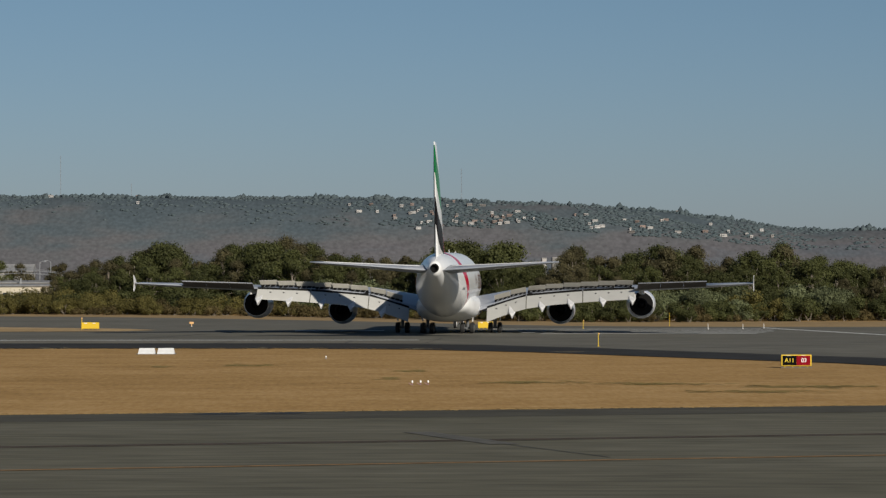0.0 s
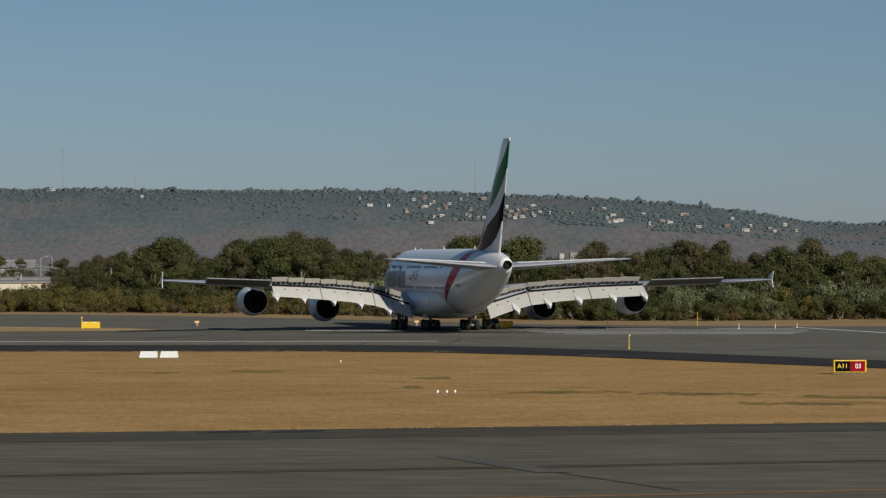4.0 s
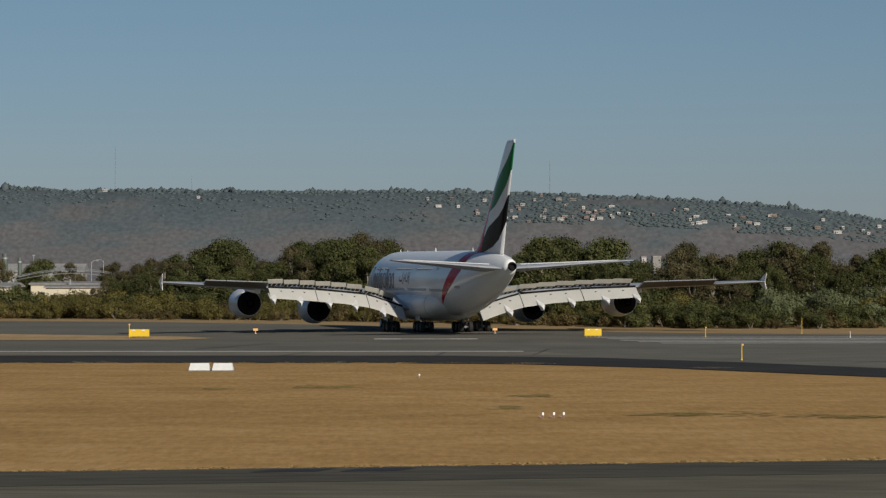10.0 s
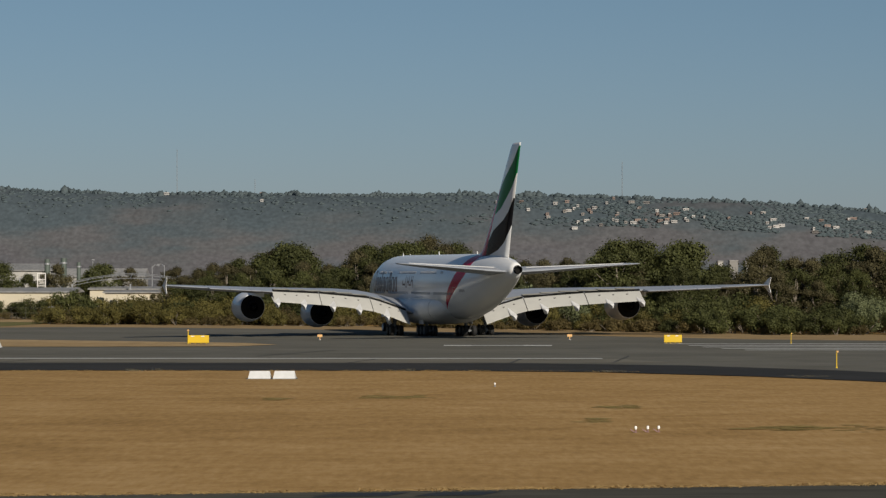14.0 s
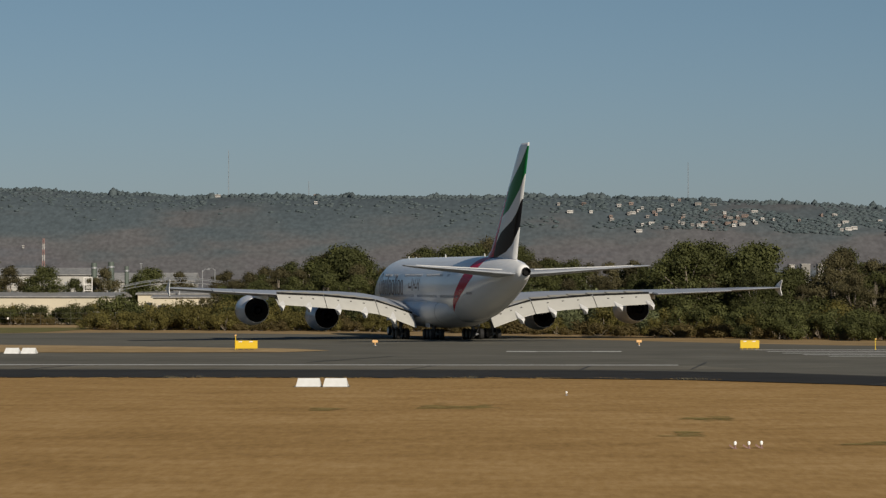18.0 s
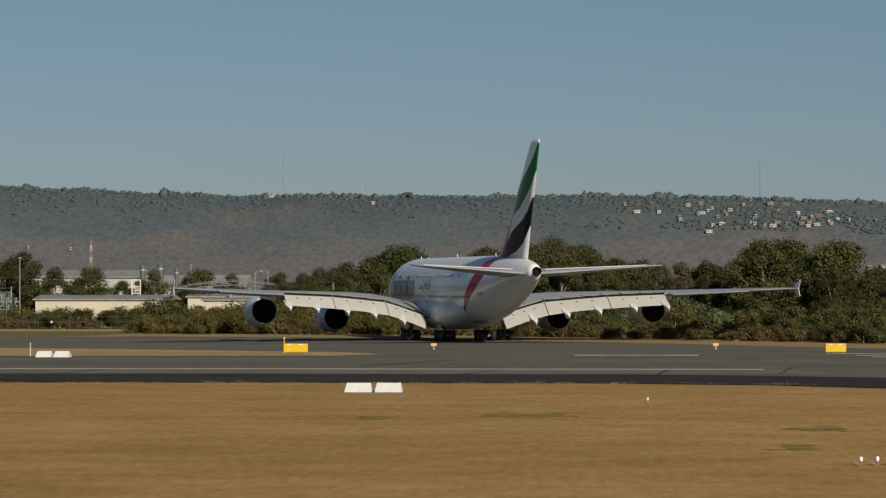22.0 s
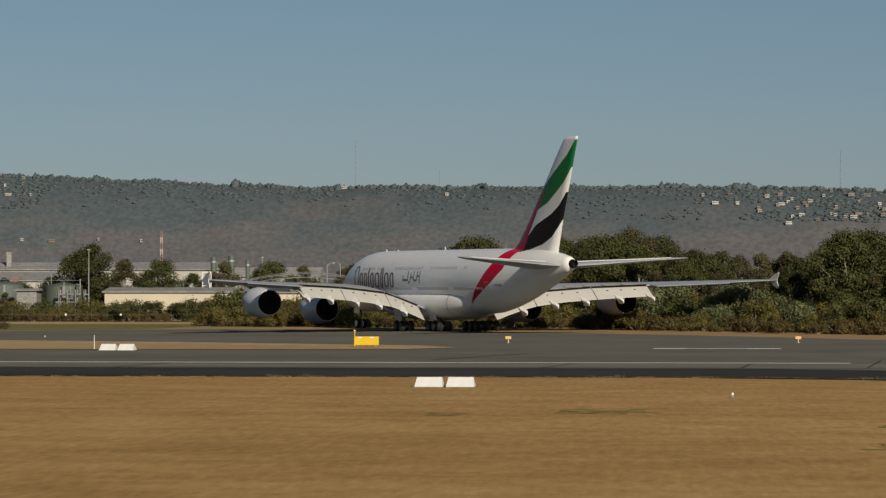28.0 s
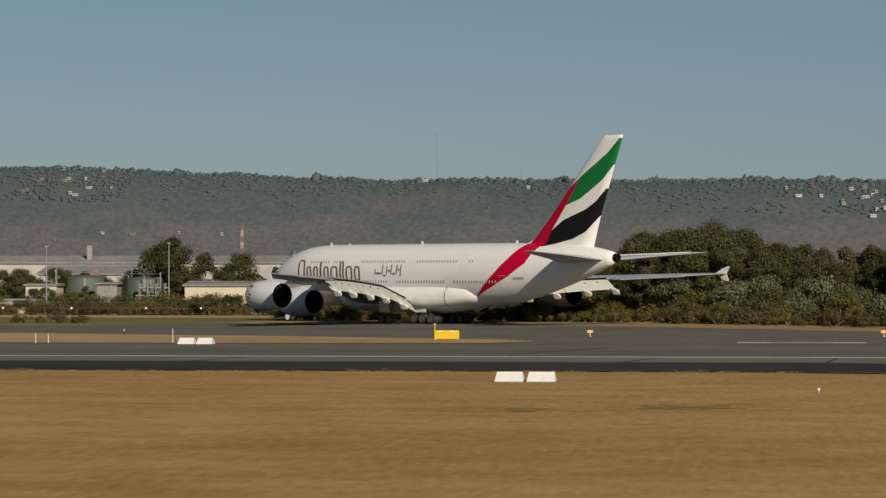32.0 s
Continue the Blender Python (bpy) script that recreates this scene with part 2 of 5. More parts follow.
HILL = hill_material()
WHITE = material("white_paint", (0.78, 0.78, 0.76), 0.5, vary=(0.7, 0.7, 0.67), scale=2.0)
WHITE_POST = material("white_post_paint", (0.7, 0.68, 0.64), 0.6)
YELLOW = material("yellow_paint", (0.66, 0.44, 0.012), 0.5, vary=(0.6, 0.4, 0.015), scale=0.8)
BLACK = material("black_paint", (0.012, 0.012, 0.012), 0.5)
RED_SIGN = material("red_sign_face", (0.21, 0.003, 0.01), 0.7, spec=0.08)
SIGN_BLACK = material("black_sign_face", (0.004, 0.004, 0.004), 0.75, spec=0.05)
YELLOW_TEXT = material("yellow_lettering", (0.85, 0.62, 0.03), 0.5)
WHITE_TEXT = material("white_lettering", (0.85, 0.85, 0.82), 0.5)
ORANGE = material("orange_yellow_paint", (0.72, 0.42, 0.17), 0.5)
CREAM = material("cream_cladding", (0.56, 0.5, 0.38), 0.7, vary=(0.5, 0.45, 0.34), scale=0.15)
PALE_WALL = material("pale_wall", (0.43, 0.42, 0.39), 0.7, vary=(0.36, 0.35, 0.32), scale=0.2, random_tint=0.2)
GREY_ROOF = material("grey_roof_sheet", (0.21, 0.21, 0.205), 0.6, vary=(0.27, 0.265, 0.255), scale=0.3, detail=2.0)
ROOF_TILE = material("roof_tiles", (0.24, 0.17, 0.14), 0.8, vary=(0.3, 0.28, 0.26), scale=0.1, random_tint=0.4)
# rendered house walls, their base colours dimmed to imitate haze
HOUSE_WALL = material("house_render", (0.31, 0.30, 0.285), 0.7, vary=(0.2, 0.18, 0.165), scale=0.15, random_tint=0.4)
HOUSE_WHITE = material("white_house_render", (0.46, 0.45, 0.43), 0.7, vary=(0.37, 0.36, 0.345), scale=0.3, random_tint=0.25)
HOUSE_CLAY = material("brick_house_wall", (0.25, 0.18, 0.15), 0.8, vary=(0.2, 0.155, 0.135), scale=0.3, random_tint=0.3)
TANK_GREEN = material("green_tank_paint", (0.078, 0.1, 0.085), 0.6, vary=(0.098, 0.122, 0.104), scale=0.6)
STEEL = material("galvanised_steel", (0.4, 0.41, 0.42), 0.45, 0.6, vary=(0.33, 0.34, 0.35), scale=1.5)
# the lattice mast's red and white are greyed to imitate distance haze
RED_PAINT = material("red_mast_paint", (0.22, 0.13, 0.12), 0.7)
MAST_GREY = material("bluish_mast_grey", (0.2, 0.22, 0.24), 0.7)
MAST_WHITE = material("haze_greyed_mast_white", (0.38, 0.36, 0.34), 0.7)
ISLAND = material("bleached_grass", (0.31, 0.215, 0.105), 0.95, vary=(0.41, 0.295, 0.16), scale=0.1, detail=1.6, stretch=(0.3, 0.8, 1), spec=0.1)
GLASS_DARK = material("dark_glazing", (0.03, 0.04, 0.05), 0.15)
TRUNK = material("grey_bark", (0.155, 0.13, 0.1), 0.9, vary=(0.24, 0.205, 0.165), scale=1.5, detail=6, bump=0.5)
LEAF_A = leaf_material("gum_leaves", (0.054, 0.061, 0.021), (0.106, 0.113, 0.037))
LEAF_E = leaf_material("brownish_gum_leaves", (0.068, 0.06, 0.029), (0.122, 0.106, 0.05))
LEAF_B = leaf_material("olive_shrub_leaves", (0.106, 0.094, 0.027), (0.168, 0.144, 0.043))
LEAF_C = leaf_material("pale_shrub_leaves", (0.108, 0.125, 0.06), (0.19, 0.207, 0.104))
LEAF_D = leaf_material("brown_heath_leaves", (0.096, 0.075, 0.029), (0.14, 0.108, 0.044))
# far woods: distance haze is painted into the base colour
FAR_WOODS = material("haze_tinted_far_woods", (0.067, 0.088, 0.096), 1.0, vary=(0.085, 0.106, 0.112), scale=0.35, detail=2.5, spec=0.0)
TYRE = material("tyre_rubber", (0.012, 0.012, 0.012), 0.85)
RIM = material("wheel_rim", (0.8, 0.8, 0.78), 0.4)
FAIRING_PAINT = material("fairing_paint", (0.66, 0.66, 0.65), 0.4, vary=(0.58, 0.58, 0.57), scale=0.8, spec=0.2)
GEAR_GREY = material("gear_leg_grey", (0.12, 0.125, 0.13), 0.5, 0.3)
AIR_WHITE = material("aircraft_white", (0.8, 0.8, 0.785), 0.35, vary=(0.74, 0.74, 0.725), scale=0.6, spec=0.2)
FLAP_GREY = material("flap_upper_grey", (0.47, 0.465, 0.43), 0.45, vary=(0.43, 0.425, 0.395), scale=0.8)
AIR_GREY = material("aircraft_wing_grey", (0.33, 0.35, 0.385), 0.35, vary=(0.29, 0.31, 0.345), scale=0.4)
# near-black colour that stands for shade in the wing gaps
GAP_SHADE = material("wing_gap_shade", (0.012, 0.012, 0.012), 0.9, spec=0.05)
SPOILER_GREY = material("spoiler_upper_grey", (0.38, 0.36, 0.31), 0.5, vary=(0.33, 0.315, 0.27), scale=1.0)
NACELLE = material("nacelle_white", (0.62, 0.63, 0.65), 0.22, vary=(0.55, 0.56, 0.585), scale=0.5)
METAL_DARK = material("hot_section_metal", (0.007, 0.0068, 0.0066), 0.7, spec=0.1)
BRONZE = material("bronze_titles", (0.16, 0.095, 0.07), 0.5)
WINDOW_DARK = material("cabin_window_glass", (0.3, 0.31, 0.33), 0.6, spec=0.15)
SEAM_DARK = material("dark_panel_gap", (0.10, 0.10, 0.10), 0.6)
AILERON_DARK = material("aileron_underside", (0.075, 0.066, 0.058), 0.6, vary=(0.06, 0.053, 0.047), scale=0.8)
REG_GREY = material("registration_grey", (0.22, 0.22, 0.23), 0.5)
SEAM = material("panel_seam_grey", (0.5, 0.5, 0.5), 0.5)


def curve_node(nodes, links, x, low, high, vlow, vhigh, pts):
    """A piecewise linear curve of the socket x, given at (x, value) points."""
    r1 = nodes.new("ShaderNodeMapRange")
    r1.inputs["From Min"].default_value, r1.inputs["From Max"].default_value = low, high
    links.new(x, r1.inputs[0])
    ramp = nodes.new("ShaderNodeValToRGB")
    el = ramp.color_ramp.elements
    while len(el) < len(pts):
        el.new(0.5)
    for e, (px, pv) in zip(el, pts):
        g = (pv - vlow) / (vhigh - vlow)
        e.position, e.color = (px - low) / (high - low), (g, g, g, 1)
    links.new(r1.outputs[0], ramp.inputs[0])
    r2 = nodes.new("ShaderNodeMapRange")
    r2.inputs["To Min"].default_value, r2.inputs["To Max"].default_value = vlow, vhigh
    links.new(ramp.outputs[0], r2.inputs[0])
    return r2.outputs[0]


def livery():
    """White aircraft paint with the red sweep up the rear body and the green, white and black waves of the fin."""
    m = bpy.data.materials.new("aircraft_livery")
    m.use_nodes = True
    n, l = m.node_tree.nodes, m.node_tree.links
    b = n["Principled BSDF"]
    b.inputs["Roughness"].default_value = 0.2
    b.inputs["Specular IOR Level"].default_value = 0.45
    co, sep = n.new("ShaderNodeTexCoord"), n.new("ShaderNodeSeparateXYZ")
    l.new(co.outputs["Object"], sep.inputs[0])

    def math_node(op, a, c):
        k = n.new("ShaderNodeMath")
        k.operation = op
        for i, v in enumerate((a, c)):
            if isinstance(v, (int, float)):
                k.inputs[i].default_value = v
            else:
                l.new(v, k.inputs[i])
        return k.outputs[0]

    def area(*tests):
        out = tests[0]
        for t in tests[1:]:
            out = math_node('MULTIPLY', out, t)
        return out

    s, z = math_node('SUBTRACT', 36.0, sep.outputs[1]), sep.outputs[2]
    left = curve_node(n, l, z, 3, 25, 40, 80, [(3.6, 46.9), (4.8, 48.6), (6.8, 51.3), (8.6, 53.4), (10.3, 54.9), (13.1, 57.4), (15.1, 59.4), (17.6, 62.2), (18.8, 64.2)])
    right = curve_node(n, l, z, 3, 25, 40, 80, [(3.6, 46.9), (4.9, 50.4), (6.3, 53.7), (8.0, 56.6), (10.1, 57.9), (12.2, 59.2), (15.4, 61.8), (18.8, 64.2)])
    gu = curve_node(n, l, s, 55, 75, 5, 30, [(58, 15.5), (61.8, 16.9), (64.1, 18.8), (66.8, 20.4), (69.2, 21.9), (71.2, 23.7)])
    gl = curve_node(n, l, s, 55, 75, 5, 30, [(58, 13.8), (61.8, 15.4), (64.4, 16.2), (66.6, 17.5), (68.3, 18.6), (70.2, 20.4)])
    bu = curve_node(n, l, s, 55, 75, 5, 30, [(56, 10.6), (59.2, 12.2), (61.3, 13.5), (65.2, 14.8), (67, 15.8), (68.8, 17.4)])
    bl = curve_node(n, l, s, 55, 75, 5, 30, [(56, 9.4), (57.2, 9.9), (60.3, 10.6), (63, 11.1), (65.2, 12.0), (68, 14.2)])
    red = area(math_node('GREATER_THAN', s, left), math_node('LESS_THAN', s, right), math_node('GREATER_THAN', z, 3.6), math_node('LESS_THAN', z, 18.7))
    green = area(math_node('LESS_THAN', z, gu), math_node('GREATER_THAN', z, gl), math_node('GREATER_THAN', s, right), math_node('GREATER_THAN', z, 11.0))
    black = area(math_node('LESS_THAN', z, bu), math_node('GREATER_THAN', z, bl), math_node('GREATER_THAN', s, right), math_node('GREATER_THAN', z, 10.2))
    grain = n.new("ShaderNodeTexNoise")
    grain.inputs["Scale"].default_value, grain.inputs["Detail"].default_value = 0.4, 6
    l.new(co.outputs["Object"], grain.inputs["Vector"])
    base = n.new("ShaderNodeValToRGB")
    base.color_ramp.elements[0].color, base.color_ramp.elements[1].color = (0.74, 0.74, 0.73, 1), (0.80, 0.80, 0.79, 1)
    l.new(grain.outputs[0], base.inputs[0])
    out = base.outputs[0]
    for mask, color in ((red, (0.5, 0.004, 0.036)), (green, (0.008, 0.16, 0.045)), (black, (0.012, 0.012, 0.014))):
        mix = n.new("ShaderNodeMix")
        mix.data_type = 'RGBA'
        l.new(mask, mix.inputs[0])
        l.new(out, mix.inputs[6])
        mix.inputs[7].default_value = (*color, 1)
        out = mix.outputs[2]
    l.new(out, b.inputs["Base Color"])
    # lower specular level on the red, green and black bands
    dull = n.new("ShaderNodeMapRange")
    dull.inputs["To Min"].default_value, dull.inputs["To Max"].default_value = 0.45, 0.05
    l.new(math_node('ADD', math_node('ADD', red, green), black), dull.inputs[0])
    l.new(dull.outputs[0], b.inputs["Specular IOR Level"])
    return m


LIVERY = livery()
FENCE_GREY = material("weathered_fence_wire", (0.09, 0.085, 0.075), 0.7)
RIM_GREY = material("dark_grey_wheel_rim", (0.1, 0.1, 0.097), 0.5, 0.2)


# ---- building helpers ----
def mesh_of(bm, name, mat, smooth=False):
    me = bpy.data.meshes.new(name)
    bmesh.ops.recalc_face_normals(bm, faces=bm.faces[:])
    bm.to_mesh(me)
    bm.free()
    for m in (mat if isinstance(mat, (list, tuple)) else (mat,)):
        me.materials.append(m)
    if smooth:
        me.polygons.foreach_set("use_smooth", [True] * len(me.polygons))
        if smooth != "all":
            me.set_sharp_from_angle(angle=radians(smooth))
    return me


def part(name, bm, mat, parent, label="", smooth=False):
    """Links a bmesh as one mesh object under a thing or a part."""
    ob = new(name, bm if isinstance(bm, bpy.types.Mesh) else mesh_of(bm, name, mat, smooth))
    ob.parent = parent
    if label:
        ob["label"] = label
    return ob


def thing(name, label, category, group="", kind="", at=None):
    ob = tagged(new(name), label, category, group, kind)
    ob.empty_display_size = 0.3
    if at is not None:
        ob.matrix_basis = at
    return ob


def add_box(bm, size, center, turn=None, taper=None, bevel=0.0):
    """A box; taper shrinks its top in x and y; bevel rounds its edges."""
    sx, sy, sz = (v / 2 for v in size)
    tx, ty = taper or (1, 1)
    vs = []
    for z, fx, fy in ((-sz, 1, 1), (sz, tx, ty)):
        for x, y in ((-sx, -sy), (sx, -sy), (sx, sy), (-sx, sy)):
            v = Vector((x * fx, y * fy, z))
            if turn is not None:
                v = turn @ v
            vs.append(bm.verts.new(v + Vector(center)))
    fs = [bm.faces.new([vs[i] for i in f]) for f in ((3, 2, 1, 0), (4, 5, 6, 7), (0, 1, 5, 4), (1, 2, 6, 5), (2, 3, 7, 6), (3, 0, 4, 7))]
    if bevel:
        bmesh.ops.bevel(bm, geom=list({e for f in fs for e in f.edges}), offset=bevel, segments=2, affect='EDGES', profile=0.5)
    return bm


def box(size, center, turn=None, taper=None, bevel=0.0):
    return add_box(bmesh.new(), size, center, turn, taper, bevel)


def add_tube(bm, points, radii, n=8, cap=True):
    """A round tube along points with a radius at each."""
    rings = []
    for i, p in enumerate(points):
        p = Vector(p)
        a, c = Vector(points[max(i - 1, 0)]), Vector(points[min(i + 1, len(points) - 1)])
        d = (c - a).normalized()
        u = d.cross(Vector((0.3, 1, 0.1))).normalized() if abs(d.y) < 0.95 else d.cross(Vector((1, 0, 0))).normalized()
        w = d.cross(u)
        rings.append([bm.verts.new(p + (u * math.cos(k * 2 * math.pi / n) + w * math.sin(k * 2 * math.pi / n)) * radii[i]) for k in range(n)])
    for r0, r1 in zip(rings, rings[1:]):
        for k in range(n):
            bm.faces.new((r0[k], r0[(k + 1) % n], r1[(k + 1) % n], r1[k]))
    if cap:
        bm.faces.new(rings[0][::-1])
        bm.faces.new(rings[-1])
    return bm


def tube(points, radii, n=8):
    return add_tube(bmesh.new(), points, radii, n)


def loft(rings, closed_ends=True):
    """A skin over rings of equally many points."""
    bm = bmesh.new()
    rv = [[bm.verts.new(p) for p in r] for r in rings]
    n = len(rv[0])
    for r0, r1 in zip(rv, rv[1:]):
        for k in range(n):
            bm.faces.new((r0[k], r0[(k + 1) % n], r1[(k + 1) % n], r1[k]))
    if closed_ends:
        bm.faces.new(rv[0][::-1])
        bm.faces.new(rv[-1])
    return bm


def lathe(profile, n=32, axis="y", center=(0, 0, 0)):
    """A body of revolution: profile of (along, radius)."""
    rings = []
    for a, r in profile:
        ring = []
        for k in range(n):
            c, s = math.cos(k * 2 * math.pi / n) * r, math.sin(k * 2 * math.pi / n) * r
            p = {"y": (c, a, s), "x": (a, c, s), "z": (c, s, a)}[axis]
            ring.append(Vector(p) + Vector(center))
        rings.append(ring)
    return loft(rings)


def sheet(points, z, mat, name, label, category="", kind="structure"):
    bm = bmesh.new()
    bm.faces.new([bm.verts.new((x, y, z)) for x, y in points])
    bmesh.ops.triangulate(bm, faces=bm.faces[:])
    return tagged(new(name, mesh_of(bm, name, mat)), label, category or name.replace("_", " "), "", kind)


def strip(p0, p1, width, z, mat, name, label, category="marking"):
    """A painted line from p0 to p1 on the ground."""
    a, b = Vector(p0), Vector(p1)
    d = (b - a).normalized()
    o = Vector((-d.y, d.x)) * width / 2
    return sheet([a - o, b - o, b + o, a + o], z, mat, name, label, category)

# ---- ground, pavements and markings ----
def edge(x):
    """The far edge of the near taxiway."""
    return 194.0 + 0.2 * x


sheet([(-5000, -1500), (5000, -1500), (5000, 4900), (-5000, 4900)], 0.0, GRASS, "ground", "wide flat field of mown straw-dry grass", "ground")
sheet([(-260, -60), (260, -60), (260, edge(260)), (-260, edge(-260))], 0.03, TAXI, "taxiway", "grey worn asphalt taxiway beside the dry grass", "taxiway")
sheet([(-260, edge(-260) - 11), (260, edge(260) - 7), (260, edge(260)), (-260, edge(-260))], 0.045, TAXI_EDGE, "taxiway_shoulder", "dark stained asphalt shoulder along the taxiway", "shoulder")
for off, w in ((-33.5, 0.35), (-34.4, 0.3)):
    strip((-260, edge(-260) + off - 8), (260, edge(260) + off + 8), w, 0.05, LINE_BROWN, "joint_line", "rusty brown sealed joint running along the taxiway", "joint")
strip((-260, edge(-260) - 52 - 10), (260, edge(260) - 52 + 10), 0.55, 0.05, LINE_YELLOW, "taxiway_centreline", "worn yellow centreline on the taxiway", "marking")
sheet([(3.4, 169.5), (5.0, 169.7), (9.2, 158.0), (7.6, 157.8)], 0.055, PATCH, "asphalt_patch", "slightly darker asphalt repair patch on the taxiway", "repair patch")
strip((8.4, 158.0), (12.8, 147.0), 0.12, 0.055, SEAL, "sealed_crack", "black sealed crack across the taxiway", "crack")
for x0, x1, dy in ((-9.0, -6.2, -2.8), (-5.2, -2.7, -3.0)):
    sheet([(x0, edge(x0) + dy), (x1, edge(x1) + dy), (x1 + 0.8, edge(x1) + dy + 2), (x0 + 0.8, edge(x0) + dy + 2)], 0.06, SEAL, "asphalt_patch", "small black patch on the taxiway shoulder", "repair patch")

# runway with its dark shoulder, and the exit that bends off to the holding point
NEAR = [(-600, 340.5), (-30, 340.5), (-5, 340), (8, 336), (20, 325), (33, 306), (46, 288), (56, 264), (64, 236), (70, 205), (73, 196)]
FAR = [(420, 456), (64, 456), (46, 459), (32, 466), (18, 481), (4, 501), (-10, 518), (-22, 530), (-34, 540), (-50, 549), (-66, 554), (-78, 548), (-92, 536), (-110, 531), (-600, 529)]
sheet(NEAR + [(130, 210)] + FAR, 0.03, ASPHALT, "runway", "grey asphalt runway with a curved exit towards the taxiway", "runway")
INNER = [(-600, 362), (-30, 362), (2, 361.5), (16, 355), (27, 342), (40, 322), (54, 302), (66, 272), (74, 240), (80, 212), (83, 201)]
sheet(NEAR + INNER[::-1], 0.05, ASPHALT_DARK, "runway_shoulder", "fresh black asphalt shoulder along the runway edge", "shoulder")
sheet([(-600, 363.5), (16, 363.5), (11, 375), (-600, 375)], 0.05, ASPHALT_OLD, "runway_edge_strip", "paler worn asphalt strip inside the runway shoulder", "runway")
strip((-600, 377.2), (9.5, 377.2), 2.4, 0.06, LINE_PALE, "runway_edge_line", "worn white runway edge line", "marking")
for x0, x1, m in ((-6.3, -3.2, LINE_WHITE), (2.8, 6.0, LINE_WHITE), (-3.2, 2.8, LINE_PALE)):
    strip((x0, 431.5), (x1, 431.5), 2.9, 0.06, m, "runway_centreline_dash", "worn white dash painted on the runway", "marking")
for x0, x1, y in ((20.8, 59.5, 440), (21.6, 60.0, 432), (22.6, 59.0, 424.5), (24.2, 57.0, 417.5), (26.2, 55.0, 411)):
    strip((x0, y), (x1, y + 1), 2.2, 0.06, LINE_PALE, "threshold_stripe", "faded white threshold stripe on the runway", "marking")
strip((60.5, 448), (72, 395), 1.0, 0.06, LINE_WHITE, "turn_line", "white line slanting across the runway end", "marking")
for p, q, w in (((-47, 362.5), (-44.5, 375), 0.5), ((-14.5, 362.5), (-12.2, 375), 0.35), ((10, 364), (12.5, 386), 0.3), ((-24.5, 386), (-17.5, 410), 0.5),
                ((0.5, 362.5), (1.6, 375), 0.4), ((-75, 362.5), (-74.5, 375), 0.35), ((24, 352), (38, 368), 0.4), ((38, 340), (70, 372), 0.5)):
    strip(p, q, w * 0.55, 0.07, SEAL, "sealed_crack", "black sealed crack in the asphalt", "crack")
sheet([(-600, 424.5), (-46, 425), (-30, 427), (-25.5, 435), (-30, 444), (-40, 450), (-57, 460), (-86, 474), (-600, 476)], 0.07, ISLAND, "grass_island", "dry grass island between runway and taxiway", "grass")
sheet(FAR[::-1] + [(420, 500), (74, 500), (54, 497), (36, 500), (20, 517), (6, 536), (-8, 552), (-24, 566), (-44, 574), (-66, 578), (-84, 578), (-600, 578)], 0.03, DIRT, "dry_verge", "bare reddish verge of dry grass at the edge of the asphalt", "verge")
sheet([(-600, 539), (-100, 540), (-82, 546), (-76, 556), (-73, 582), (-74, 602), (-600, 603)], 0.045, GREENISH, "green_verge", "half green grass strip beyond the far taxiway", "grass")
sheet([(-600, 602), (-73.5, 601), (-74.6, 629), (-600, 631)], 0.06, ISLAND, "bleached_verge", "pale strip of bleached grass before the fence", "grass")
random.seed(11)
for cx, cy, w in ((6.2, 268.5, 1.5), (15.0, 242, 4.6), (24.5, 239, 5.5), (36, 233, 6.0), (-9, 285, 1.5), (-7.2, 284, 1.3), (-16.2, 281, 1.0), (30, 224, 5.0), (4, 251, 0.9)):
    bm = bmesh.new()
    for spot in range(int(14 + 12 * w)):
        px, py, r = cx + random.gauss(0, w * 0.45), cy + random.gauss(0, 1.3), random.uniform(0.12, 0.45)
        bm.faces.new([bm.verts.new((px + math.cos(k * 0.785) * r * random.uniform(0.8, 2.2), py + math.sin(k * 0.785) * r * random.uniform(0.7, 1.3), 0.012 + 0.0004 * spot)) for k in range(8)])
    tagged(new("green_grass_patch", mesh_of(bm, "green_grass_patch", GREEN_PATCH)), "greener patch in the dry grass", "grass", "green grass patches", "structure")

# ---- the scarp behind ----
def along(x, pts):
    """A polyline's height at x."""
    for (x0, z0), (x1, z1) in zip(pts, pts[1:]):
        if x0 <= x <= x1:
            return z0 + (z1 - z0) * (x - x0) / (x1 - x0)
    return pts[0][1] if x < pts[0][0] else pts[-1][1]


def crest_y(x):
    """How far off the crest of the hill runs."""
    return min(800, 730 - 0.35 * x)


def ridge(x):
    return along(x, [(-308, 31.5), (-148, 29.4), (-126, 28.2), (-104, 26.8), (-82, 25.9), (-58, 25.5), (-44, 25.4), (-20, 24.9), (0, 24.8), (20, 24.1), (42, 23.5), (62, 22.2), (77, 20.7), (90, 18.9), (99, 17.3), (109, 16.9), (130, 17.2), (270, 17)])


def hill_z(x, y):
    c = crest_y(x)
    f = min(max((y - c + 52) / 52, 0), 1)
    f = f * f * (3 - 2 * f)
    z = ridge(x) * f * (1 + 0.1 * noise.noise((x * 0.012, y * 0.02, 3)) * (1 - f)) + 0.7 * f * (1.05 - f) * 4 * noise.noise((x * 0.02, y * 0.04, 0))
    if y > c:
        z -= (y - c) * 0.05
    return z + 0.5 * f * noise.noise((x * 0.06, y * 0.06, 7))


def on_slope(x, z):
    """The place on the slope over x at the height z."""
    c = crest_y(x)
    return min((c - 52 + k * 0.5 for k in range(20, 104)), key=lambda y: abs(hill_z(x, y) - z))


